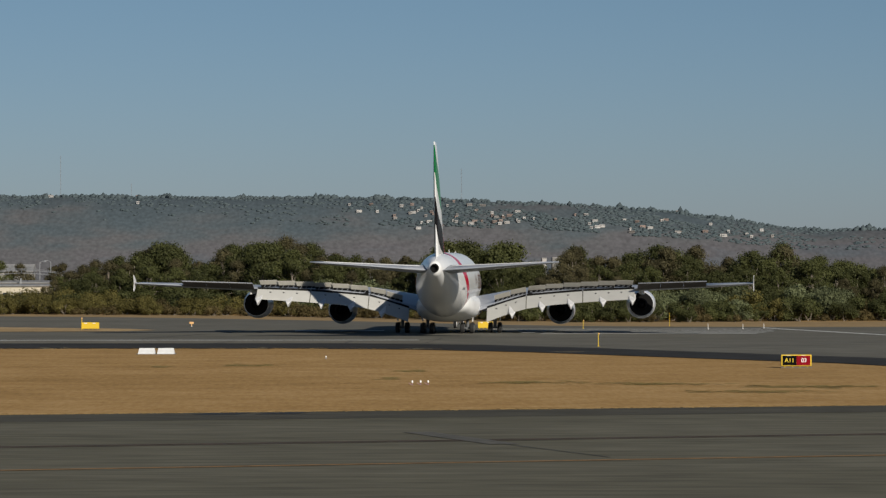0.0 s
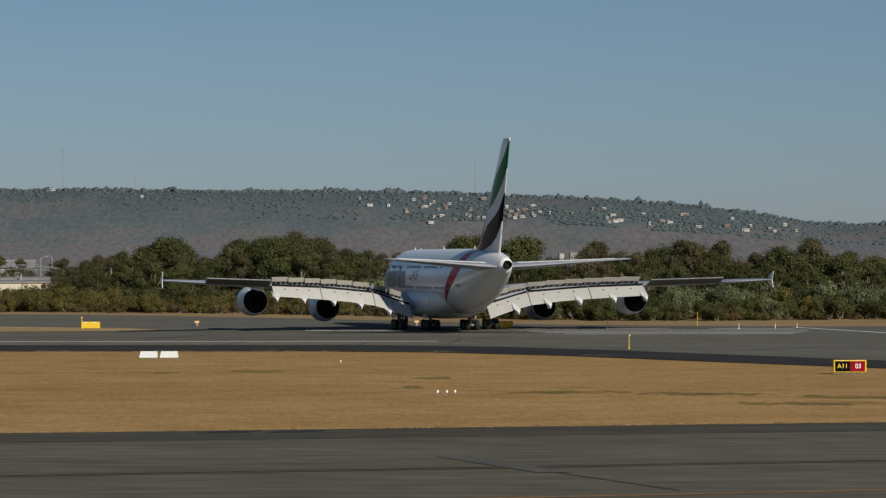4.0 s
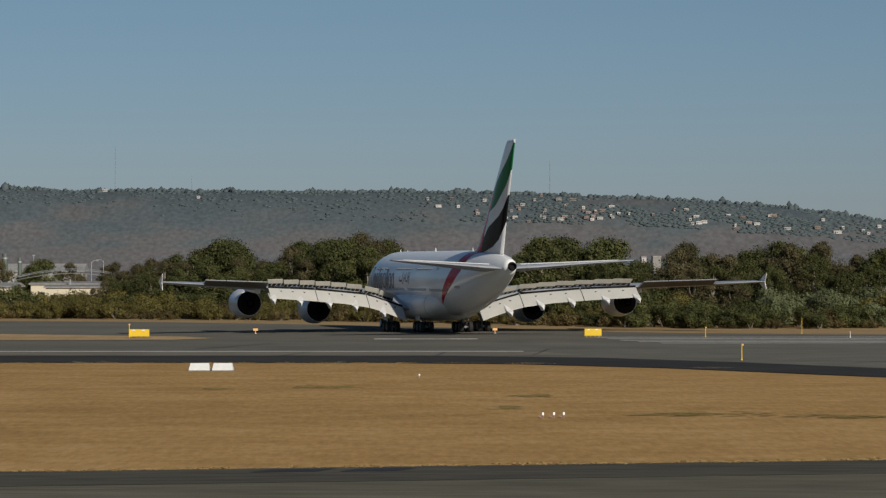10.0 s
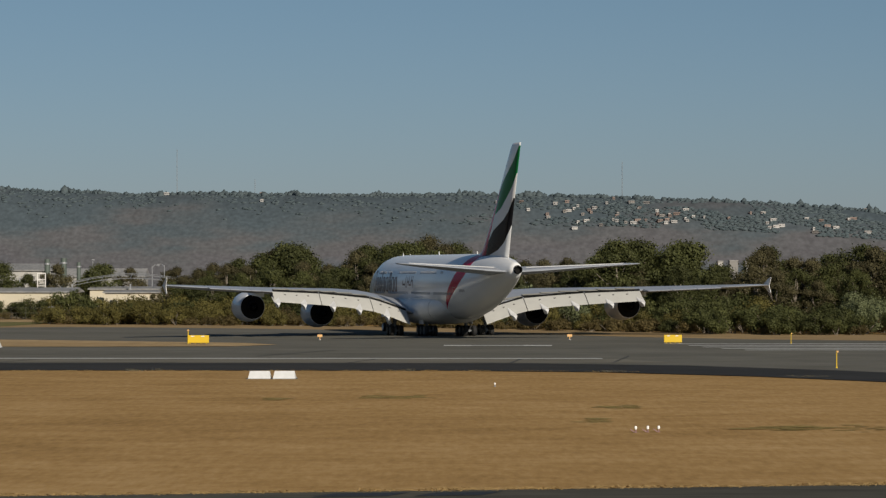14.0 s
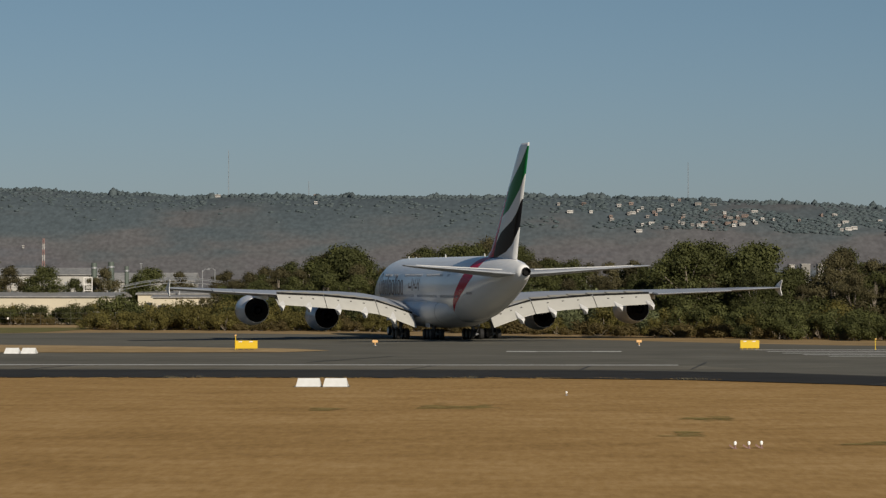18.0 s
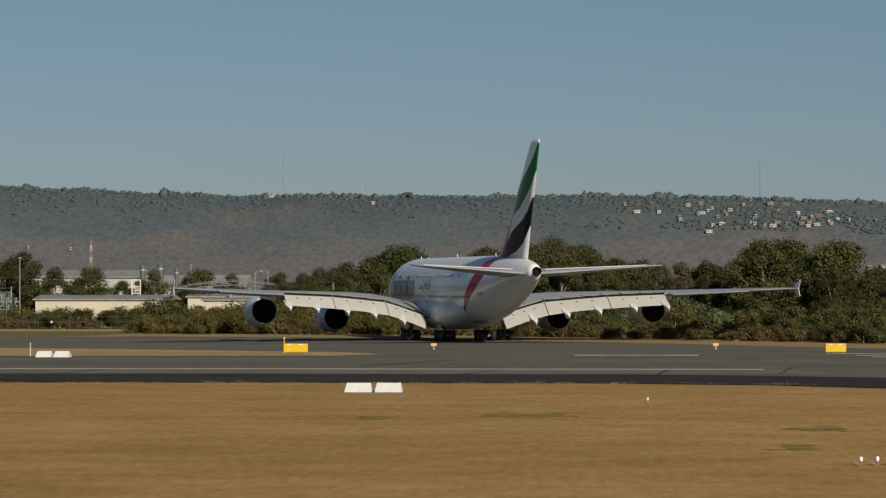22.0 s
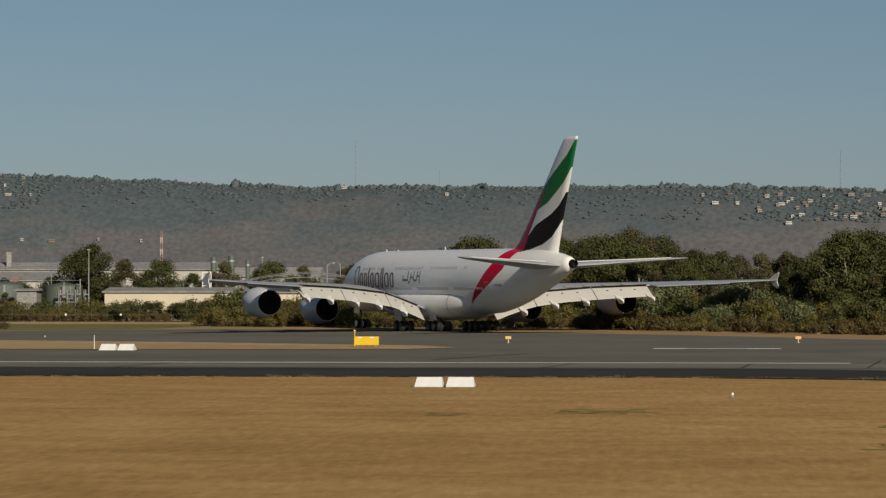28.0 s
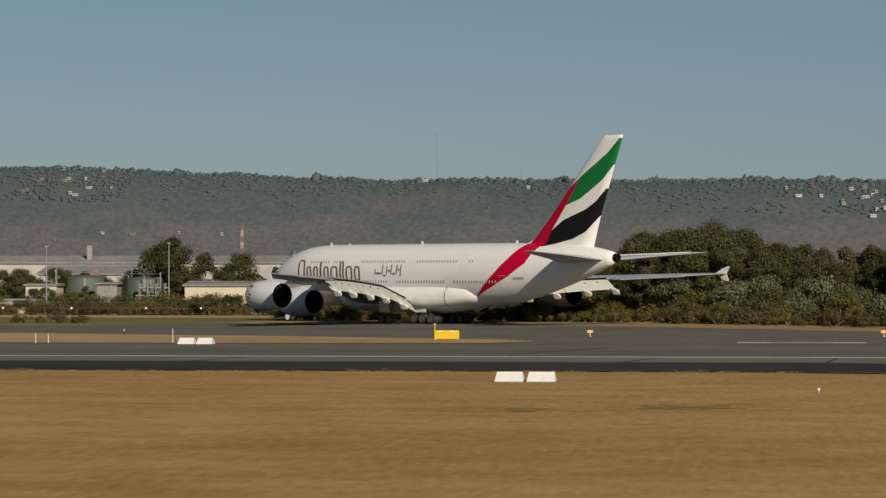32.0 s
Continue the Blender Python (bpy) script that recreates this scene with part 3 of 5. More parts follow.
def build_hill():
    bm = bmesh.new()
    xs, steps = [-420 + i * 4 for i in range(211)], 34
    grid = [[bm.verts.new((x, crest_y(x) - 54 + 2 * j, hill_z(x, crest_y(x) - 54 + 2 * j) - 0.3 if j else -0.5)) for x in xs] for j in range(steps)]
    for r0, r1 in zip(grid, grid[1:]):
        for k in range(len(xs) - 1):
            bm.faces.new((r0[k], r0[k + 1], r1[k + 1], r1[k]))
    tagged(new("hill", mesh_of(bm, "hill", HILL, "all")), "long scrub-covered hill ridge in haze-greyed colours on the skyline", "hill", "", "structure")


build_hill()

# ---- the airliner: x to its right, y ahead, z up; y = 36 m less the distance from the nose ----
def at_nose(x, s, z):
    return Vector((x, 36 - s, z))


FUSELAGE = [(0.02, 5.05, 0.04, 0.04), (0.25, 5.05, 0.5, 0.5), (0.8, 5.08, 1.05, 1.05), (1.8, 5.2, 1.8, 1.7), (3.2, 5.45, 2.55, 2.3), (5, 5.8, 3.2, 2.75), (7, 6.1, 3.65, 3.1), (9.5, 6.35, 3.98, 3.38),
            (12, 6.46, 4.14, 3.52), (15, 6.5, 4.2, 3.57), (22, 6.5, 4.2, 3.57), (30, 6.5, 4.2, 3.57), (38, 6.5, 4.2, 3.57), (46, 6.5, 4.2, 3.57), (50, 6.62, 4.08, 3.5), (53, 6.84, 3.84, 3.33),
            (56, 7.14, 3.5, 3.05), (59, 7.48, 3.1, 2.68), (62, 7.84, 2.62, 2.26), (65, 8.18, 2.08, 1.78), (67.5, 8.44, 1.52, 1.3), (69.3, 8.6, 1.02, 0.88), (70.4, 8.68, 0.62, 0.55)]


def body_at(s):
    for a, b in zip(FUSELAGE, FUSELAGE[1:]):
        if a[0] <= s <= b[0]:
            k = (s - a[0]) / (b[0] - a[0])
            return tuple(a[i] + (b[i] - a[i]) * k for i in (1, 2, 3))
    return FUSELAGE[-1][1:]


def side_x(s, z):
    """Half width of the body at the height z."""
    zc, hh, hw = body_at(s)
    return hw * math.sqrt(max(0.0, 1 - ((z - zc) / hh) ** 2))


def airfoil(le, te, thick, n=9):
    """Points round a wing section from nose to tail and back; le and te are points."""
    le, te = Vector(le), Vector(te)
    chord = te - le
    pts = []
    for side in (1, -1):
        rng = range(n) if side == 1 else range(n - 1, -1, -1)
        for i in rng:
            u = (i / (n - 1)) ** 1.6
            t = thick * (2.97 * math.sqrt(u) - 1.26 * u - 3.516 * u * u + 2.843 * u ** 3 - 1.036 * u ** 4) * 0.5
            pts.append(le + chord * u + Vector((0, 0, 1)) * side * max(t, 0.02))
    return pts


# wing stations: span, nose station of the front edge, of the fixed rear edge, rear height, thickness, rise of the front edge
WING = [(2.0, 19.0, 35.2, 2.35, 2.3, 1.5), (3.6, 20.3, 35.4, 2.75, 2.15, 1.3), (5.2, 21.6, 35.7, 3.3, 2.0, 1.05), (7, 23.1, 36.1, 3.95, 1.8, 0.8), (8.7, 24.5, 36.6, 4.5, 1.65, 0.55), (10.5, 25.8, 37.1, 4.95, 1.5, 0.4),
        (14, 28.4, 38.4, 5.38, 1.3, 0.25), (19, 32.1, 40.6, 5.68, 1.05, 0.15), (25, 36.6, 43.2, 5.92, 0.85, 0.1), (30, 40.3, 45.6, 6.15, 0.7, 0.08), (34, 43.3, 47.4, 6.34, 0.58, 0.05), (34.05, 43.35, 49.0, 6.34, 0.58, 0.05),
        (37, 45.6, 50.2, 6.5, 0.46, 0.03), (39.3, 47.4, 51.0, 6.63, 0.34, 0), (39.8, 48.2, 51.2, 6.66, 0.18, 0)]


def wing_at(x):
    for a, b in zip(WING, WING[1:]):
        if a[0] <= x <= b[0]:
            k = (x - a[0]) / (b[0] - a[0])
            return [a[i] + (b[i] - a[i]) * k for i in range(5)]
    return list(WING[-1][:5])


def panel(p00, p01, p11, p10, thick, tip=0.25):
    """A thin wedge panel: front edge p00-p01, rear edge p10-p11, thick in front and thin at the rear."""
    bm = bmesh.new()
    up = Vector((0, 0, 1))
    v = [bm.verts.new(Vector(p) + up * h) for p, h in ((p00, thick / 2), (p01, thick / 2), (p11, thick / 2 * tip), (p10, thick / 2 * tip), (p00, -thick / 2), (p01, -thick / 2), (p11, -thick / 2 * tip), (p10, -thick / 2 * tip))]
    fs = [bm.faces.new([v[i] for i in f]) for f in ((0, 1, 2, 3), (7, 6, 5, 4), (0, 4, 5, 1), (1, 5, 6, 2), (2, 6, 7, 3), (3, 7, 4, 0))]
    bmesh.ops.bevel(bm, geom=list({e for f in fs for e in f.edges}), offset=0.03, segments=1, affect='EDGES')
    return bm


MOVERS = []     # (part, hinge pose, axis, open angle, shut angle, delay)
WHEELS = []     # (wheel, axle place)


def add_wheel(parent, x, s, z, r, w, rim_mat=RIM_GREY):
    hub = part("wheel", lathe([(-w / 2, r * 0.7), (-w / 2, r * 0.86), (-w * 0.36, r * 0.97), (0, r), (w * 0.36, r * 0.97), (w / 2, r * 0.86), (w / 2, r * 0.7)], 20, "x"), TYRE, parent, "", 40)
    hub.location = at_nose(x, s, z)
    rim = part("rim", lathe([(-w * 0.6, 0.02), (-w * 0.6, r * 0.2), (-w * 0.53, r * 0.24), (-w * 0.53, r * 0.48), (-w * 0.57, r * 0.66), (-w * 0.5, r * 0.72), (w * 0.5, r * 0.72), (w * 0.57, r * 0.66), (w * 0.53, r * 0.48), (w * 0.53, r * 0.24), (w * 0.6, r * 0.2), (w * 0.6, 0.02)], 16, "x"), rim_mat, hub, "", 40)
    WHEELS.append((hub, at_nose(x, s, z), r))
    return rim


def build_plane():
    plane = thing("airliner", "large white four-engined double-deck airliner taxiing with flaps down", "airplane")
    # body
    rings = []
    n = 56
    for s, zc, hh, hw in FUSELAGE:
        ring = []
        for k in range(n):
            a = k * 2 * math.pi / n
            ring.append(at_nose(hw * math.cos(a), s, zc + hh * math.sin(a)))
        rings.append(ring)
    body = part("fuselage", loft(rings), LIVERY, plane, "", "all")
    part("tail_exhaust", lathe([(0.05, 0.56), (-0.55, 0.47), (-0.55, 0.38), (-0.1, 0.34)], 24, "y", at_nose(0, 70.4, 8.68)), METAL_DARK, body, "dark exhaust ring in the tail cone", 40)
    # belly fairing
    rings = []
    for s, zc, hh, hw in ((17.5, 3.9, 0.9, 1.6), (19.5, 3.6, 1.5, 3.2), (22, 3.45, 1.85, 3.85), (27, 3.4, 1.95, 4.15), (34, 3.4, 1.95, 4.2), (39, 3.5, 1.9, 4.05), (42.5, 3.7, 1.75, 3.75), (45.5, 4.0, 1.45, 3.3), (48, 4.25, 0.9, 2.3)):
        ring = []
        for k in range(36):
            a = k * 2 * math.pi / 36
            c, d = math.cos(a), math.sin(a)
            ring.append(at_nose(hw * math.copysign(abs(c) ** 0.75, c), s, zc + hh * math.copysign(abs(d) ** 0.75, d)))
        rings.append(ring)
    fairing = part("belly_fairing", loft(rings), AIR_WHITE, plane, "", "all")
    bm = bmesh.new()
    ring0 = []
    for k in range(36):
        a = k * 2 * math.pi / 36
        c, d = math.cos(a), math.sin(a)
        ring0.append((3.84 * math.copysign(abs(c) ** 0.75, c), 3.67 + 1.8 * math.copysign(abs(d) ** 0.75, d)))
    for k in range(36):
        (x0, z0), (x1, z1) = ring0[k], ring0[(k + 1) % 36]
        bm.faces.new([bm.verts.new(at_nose(x, s, z)) for x, s, z in ((x0, 41.9, z0), (x1, 41.9, z1), (x1, 42.02, z1), (x0, 42.02, z0))])
    part("fairing_seam", bm, SEAM_DARK, fairing, "dark seam round the rear of the belly fairing")
    # cockpit glazing
    for sgn in (-1, 1):
        for k in range(3):
            s0 = 2.1 + k * 0.85
            bm = bmesh.new()
            q = [(s0, 6.3 + k * 0.12), (s0 + 0.7, 6.4 + k * 0.12), (s0 + 0.85, 7.0 + k * 0.08), (s0 + 0.25, 6.85 + k * 0.08)]
            bm.faces.new([bm.verts.new(at_nose(sgn * (side_x(s, z) + 0.02), s, z)) for s, z in q])
            part("cockpit_window", bm, GLASS_DARK, body)
    # cabin windows, one mesh for all
    wm = mesh_of(box((0.05, 0.23, 0.34), (0, 0, 0)), "cabin_window", WINDOW_DARK)
    rows = []
    for z, runs in ((8.32, ((13.0, 17.2), (18.2, 20.4), (24.2, 33.5), (35.8, 44.2), (46.3, 47.0))), (5.62, ((11.0, 17.0), (19.0, 30.0), (31.9, 41.5), (43.6, 51.8)))):
        for a, b in runs:
            s = a
            while s <= b:
                rows.append((s, z))
                s += 0.56
    for sgn in (-1, 1):
        for s, z in rows:
            o = part("cabin_window", wm, None, body)
            slope = math.atan2((z - body_at(s)[0]) * body_at(s)[2] ** 2, max(0.2, side_x(s, z)) * body_at(s)[1] ** 2)
            o.matrix_basis = Matrix.Translation(at_nose(sgn * side_x(s, z), s, z)) @ Matrix.Rotation(-sgn * slope, 4, 'Y')
        # doors as shallow outlines
        for s, z in ((9.6, 5.35), (18.0, 5.35), (30.9, 5.35), (42.5, 5.35), (52.8, 5.5), (22.6, 8.1), (34.7, 8.1), (45.2, 8.1)):
            bm = bmesh.new()
            w, h = 1.05, 1.9
            for ds, dz, a, b in ((-w / 2, 0, 0.03, h), (w / 2, 0, 0.03, h), (0, -h / 2, w, 0.03), (0, h / 2, w, 0.03)):
                steps = 4 if b > a else 1
                for k in range(steps):
                    z0, z1 = z + dz - b / 2 + b * k / steps, z + dz - b / 2 + b * (k + 1) / steps
                    bm.faces.new([bm.verts.new(at_nose(sgn * (side_x(q, r) + 0.012), q, r)) for q, r in ((s + ds - a / 2, z0), (s + ds + a / 2, z0), (s + ds + a / 2, z1), (s + ds - a / 2, z1))])
            part("cabin_door", bm, SEAM, body, "door outline flush in the white skin")
        # title: a row of slanting bronze rings and strokes, with slimmer bars behind it
        x = 10.4
        for wd, hgt in ((1.75, 2.95), (1.15, 2.05), (1.15, 2.05), (0.5, 2.75), (1.2, 2.05), (1.6, 2.05), (1.0, 2.75), (1.5, 2.05), (1.3, 2.05)):
            bm = bmesh.new()
            if wd > 0.8:
                edge_in, edge_out = [], []
                for k in range(20):
                    a = k * math.pi / 10
                    c, d = math.cos(a), math.sin(a)
                    c, d = math.copysign(abs(c) ** 0.6, c), math.copysign(abs(d) ** 0.6, d)
                    for ring, cut, low in ((edge_out, 0.0, 0.0), (edge_in, 0.36, 0.2)):
                        z = 5.7 + hgt / 2 + (hgt / 2 - low) * d
                        q = x + wd / 2 + (wd / 2 - cut) * c - 0.16 * (z - 5.7)
                        ring.append(bm.verts.new(at_nose(sgn * (side_x(q, z) + 0.02), q, z)))
                for k in range(20):
                    bm.faces.new((edge_out[k], edge_out[(k + 1) % 20], edge_in[(k + 1) % 20], edge_in[k]))
            else:
                for k in range(4):
                    za, zb = 5.7 + hgt * k / 4, 5.7 + hgt * (k + 1) / 4
                    bm.faces.new([bm.verts.new(at_nose(sgn * (side_x(q, r) + 0.02), q, r)) for q, r in ((x - 0.16 * (za - 5.7), za), (x + 0.42 - 0.16 * (za - 5.7), za), (x + 0.42 - 0.16 * (zb - 5.7), zb), (x - 0.16 * (zb - 5.7), zb))])
            part("title_stroke", bm, BRONZE, body, "bronze stroke of the painted title")
            x += wd + 0.34
        x = 27.2
        for wd, z0, z1 in ((0.22, 6.6, 7.3), (1.1, 6.6, 6.85), (0.22, 6.6, 7.9), (0.5, 6.3, 6.55), (0.22, 6.6, 7.7), (0.5, 6.95, 7.2), (0.22, 6.6, 7.9), (0.7, 6.55, 6.8), (0.22, 6.6, 7.9), (0.4, 7.1, 7.35), (0.22, 6.3, 7.9)):
            bm = bmesh.new()
            for k in range(3):
                za, zb = z0 + (z1 - z0) * k / 3, z0 + (z1 - z0) * (k + 1) / 3
                bm.faces.new([bm.verts.new(at_nose(sgn * (side_x(q, r) + 0.015), q, r)) for q, r in ((x, za), (x + wd, za), (x + wd, zb), (x, zb))])
            part("script_bar", bm, BRONZE, body, "slim bronze bar of the second title")
            x += wd + 0.1
        for k in range(6):
            bm = bmesh.new()
            s0 = 54.6 + k * 0.3
            bm.faces.new([bm.verts.new(at_nose(sgn * (side_x(q, r) + 0.015), q, r)) for q, r in ((s0, 5.9), (s0 + 0.2, 5.9), (s0 + 0.2, 6.2), (s0, 6.2))])
            part("registration_bar", bm, REG_GREY, body, "small dark bar on the rear body")
    # aerials on the crown
    for s, h in ((13.5, 0.4), (33.0, 0.45), (52.0, 0.4), (17.5, 0.2)):
        zc, hh, _ = body_at(s)
        part("aerial", box((0.08, 0.5, h), at_nose(0, s, zc + hh + h / 2 - 0.05), None, (0.5, 0.5)), WHITE, body)
    # fin and tailplane
    rings = []
    for z, le, te, th in ((9.4, 51.5, 66.4, 1.25), (10.4, 53.4, 66.6, 1.2), (11.3, 55.6, 66.9, 1.15), (14, 58.5, 67.8, 1.0), (18, 62.4, 69.4, 0.8), (22, 66.2, 71.0, 0.55), (23.7, 67.9, 71.7, 0.4), (24.1, 68.6, 71.8, 0.2)):
        a, b = at_nose(0, le, z), at_nose(0, te, z)
        ring = []
        for side in (1, -1):
            for i in (range(9) if side == 1 else range(8, -1, -1)):
                u = (i / 8) ** 1.6
                t = th * (2.97 * math.sqrt(u) - 1.26 * u - 3.516 * u * u + 2.843 * u ** 3 - 1.036 * u ** 4) * 0.5
                ring.append(a + (b - a) * u + Vector((side * max(t, 0.02), 0, 0)))
        rings.append(ring)
    part("fin", loft(rings), LIVERY, plane, "", "all")
    for sgn in (-1, 1):
        rings = [airfoil(at_nose(sgn * x, le, z), at_nose(sgn * x, te, z + dz), th) for x, le, te, z, dz, th in ((0.8, 60.8, 69.0, 8.5, -0.1, 1.15), (4, 62.9, 69.6, 8.66, -0.05, 0.9), (9, 66.0, 70.5, 9.0, 0, 0.6), (14, 69.0, 71.4, 9.34, 0, 0.32), (15.2, 70.1, 71.7, 9.42, 0, 0.14))]
        stab = part("tailplane", loft(rings), AIR_GREY, plane, "", "all")
        part("elevator_seam", panel(at_nose(sgn * 2, 67.1, 8.95), at_nose(sgn * 13.6, 70.2, 9.44), at_nose(sgn * 13.6, 70.3, 9.44), at_nose(sgn * 2, 67.2, 8.95), 0.12, 1), SEAM, stab)
    # wings
    for sgn in (-1, 1):
        rings = [airfoil(at_nose(sgn * x, le, z + rise), at_nose(sgn * x, te, z + 0.05), th, 11) for x, le, te, z, th, rise in WING]
        wing = part("wing", loft(rings), AIR_GREY, plane, "", "all")
        # tip fence
        bm = bmesh.new()
        o = [(48.8, 6.66), (50.6, 7.45), (51.6, 7.75), (51.8, 7.6), (51.2, 6.66), (51.7, 5.75), (51.4, 5.6), (50.4, 6.0)]
        f0 = [bm.verts.new(at_nose(sgn * 39.77, s, z)) for s, z in o]
        f1 = [bm.verts.new(at_nose(sgn * 39.83, s, z)) for s, z in o]
        bm.faces.new(f0), bm.faces.new(f1[::-1])
        for k in range(8):
            bm.faces.new((f0[k], f0[(k + 1) % 8], f1[(k + 1) % 8], f1[k]))
        part("wing_tip_fence", bm, AIR_WHITE, plane, "white arrow-shaped tip fence")
        # flaps, drooped
        for x0, x1 in ((5.2, 10.4), (10.5, 17.9), (18.0, 24.7)):
            front, rear = [], []
            for k in range(5):
                x = x0 + (x1 - x0) * k / 4
                _, _, te, z, _ = wing_at(x)
                chord = 2.95 - 0.85 * (x - 6.0) / 18.7
                drop = radians(34)
                front.append(at_nose(sgn * x, te - 0.1, z - 0.16))
                rear.append(at_nose(sgn * x, te - 0.1 + chord * math.cos(drop), z - 0.10 - chord * math.sin(drop)))
            rings = []
            for p, q in zip(front, rear):
                up = Vector((0, 0, 1))
                rings.append([p + up * 0.2, p.lerp(q, 0.3) + up * 0.24, q + up * 0.04, q - up * 0.04, p.lerp(q, 0.3) - up * 0.12, p - up * 0.18])
            flap = part("flap", loft(rings), FLAP_GREY, plane, "pale flap panel lowered for landing", 40)
            up = Vector((0, 0, 1))
            # black strip that paints the shade of the slot above the flap
            part("flap_gap_shade", panel(front[0] + up * 0.29, front[-1] + up * 0.29, front[-1] + Vector((0, -0.12, 0.28)), front[0] + Vector((0, -0.12, 0.28)), 0.28, 1), GAP_SHADE, flap, "slot between wing and flap, its shade a black strip")
            for u in (0.22, 0.5, 0.78):
                p = front[round(u * 4)].lerp(rear[round(u * 4)], 0.34)
                part("flap_fitting", box((0.26, 0.16, 0.14), p + Vector((0, -0.02, 0.19))), BLACK, flap)
        # spoiler bay, blackened in place of its shade, and spoilers
        for x0, x1, count in ((6.2, 10.4, 2), (10.6, 24.4, 6)):
            a, b = wing_at(x0), wing_at(x1)
            part("spoiler_bay_shade", panel(at_nose(sgn * x0, a[2] - 1.7, a[3] + 0.17), at_nose(sgn * x1, b[2] - 1.5, b[3] + 0.07), at_nose(sgn * x1, b[2] - 0.1, b[3] + 0.04), at_nose(sgn * x0, a[2] - 0.1, a[3] + 0.08), 0.4, 0.35), GAP_SHADE, plane, "bay under the spoilers, blackened to show its shade")
            for k in range(count):
                xa, xb = x0 + (x1 - x0) * k / count + 0.02, x0 + (x1 - x0) * (k + 1) / count - 0.02
                wa, wb = wing_at(xa), wing_at(xb)
                ha, hb = at_nose(sgn * xa, wa[2] - 1.75, wa[3] + 0.42), at_nose(sgn * xb, wb[2] - 1.55, wb[3] + 0.30)
                hinge = (ha + hb) / 2
                axis = (hb - ha).normalized() * sgn
                rear = Vector((0, -1.12, -0.05))
                sp = part("spoiler", panel(ha - hinge, hb - hinge, hb - hinge + rear, ha - hinge + rear, 0.12, 0.5), SPOILER_GREY, plane, "grey spoiler panel on the wing")
                # black panel in place of the shadowed cavity under the spoiler
                drop = Vector((0, 0, -0.085))
                deep = Vector((0, -0.4, -0.018))
                part("spoiler_cavity_shade", panel(ha - hinge + drop, hb - hinge + drop, hb - hinge + drop + deep, ha - hinge + drop + deep, 0.03, 1), GAP_SHADE, sp, "black panel for the shade under the raised spoiler")
                for u in (0.2, 0.5, 0.8):
                    p = (ha - hinge).lerp(hb - hinge, u) + Vector((0, 0, -0.13))
                    part("spoiler_strut", tube([p + Vector((-0.12, -0.08, 0)), p + Vector((0.18, -0.38, 0))], [0.05, 0.04], 6), STEEL, sp)
                MOVERS.append((sp, hinge, axis, -60, 4, 0.0))
                sp.matrix_basis = Matrix.Translation(hinge) @ Matrix.Rotation(radians(-60), 4, axis)
        # ailerons
        for k, (x0, x1) in enumerate(((25.1, 28.03), (28.07, 31.0), (31.04, 33.9))):
            ca, cb = 2.15 - (x0 - 25) * 0.045, 2.15 - (x1 - 25) * 0.045
            wa, wb = wing_at(x0), wing_at(x1)
            ha, hb = at_nose(sgn * x0, wa[2], wa[3] + 0.1), at_nose(sgn * x1, wb[2], wb[3] + 0.1)
            hinge = (ha + hb) / 2
            axis = (hb - ha).normalized() * sgn
            ail = part("aileron", panel(ha - hinge, hb - hinge, hb - hinge + Vector((0, -cb, 0)), ha - hinge + Vector((0, -ca, 0)), 0.3, 0.3), AIR_GREY, plane, "aileron at the outer rear edge of the wing")
            part("aileron_underside", panel(ha - hinge + Vector((0, 0, -0.19)), hb - hinge + Vector((0, 0, -0.19)), hb - hinge + Vector((0, -cb + 0.02, -0.09)), ha - hinge + Vector((0, -ca + 0.02, -0.09)), 0.06, 1), AILERON_DARK, ail, "dark brown underside")
            MOVERS.append((ail, hinge, axis, -20, 4, 0.1))
            ail.matrix_basis = Matrix.Translation(hinge) @ Matrix.Rotation(radians(-20), 4, axis)
        # flap track fairings
        for x, ln in ((8.6, 5.4), (12.6, 5.6), (16.4, 5.6), (20.6, 5.2), (24.4, 4.6)):
            _, le, te, z, th = wing_at(x)
            chord = 2.95 - 0.85 * (x - 6.0) / 18.7
            low = z - 0.56 * chord
            end = te + chord * 0.83
            path = [(te - 2.6, z - th * 0.34, 0.1, 0.1), (te - 1.0, z - 0.4, 0.34, 0.35), (te + chord * 0.35, z * 0.6 + low * 0.4 - 0.22, 0.46, 0.62), (end + 0.1, low - 0.05, 0.44, 0.82), (end + 0.8, low - 0.22, 0.28, 0.66), (end + 1.2, low - 0.55, 0.06, 0.28)]
            rings = []
            for ss, zz, hw, deep in path:
                rings.append([at_nose(sgn * x + dx * hw, ss, zz - dz * deep) for dx, dz in ((-0.8, 0), (0.8, 0), (1, 0.1), (0.15, 1.0), (-0.15, 1.0), (-1, 0.1))])
            part("flap_track_fairing", loft(rings), FAIRING_PAINT, plane, "white pointed fairing under the flap", 20)
        # engines
        for x, s, z in ((14.9, 25.6, 2.95), (25.7, 32.6, 3.85)):
            eng = part("engine", lathe([(2.9, 1.42), (3.02, 1.52), (2.95, 1.62), (2.3, 1.82), (1.0, 1.95), (-0.4, 1.95), (-1.8, 1.81), (-2.75, 1.63), (-2.76, 1.59)], 40, "y"), NACELLE, plane, "", 50)
            eng.location = at_nose(sgn * x, s, z)
            part("duct_lining", lathe([(-2.77, 1.57), (-1.8, 1.5), (-0.4, 1.47), (1.6, 1.42), (2.7, 1.36), (2.9, 1.4)], 40, "y"), METAL_DARK, eng, "dark lining inside the nacelle", 50)
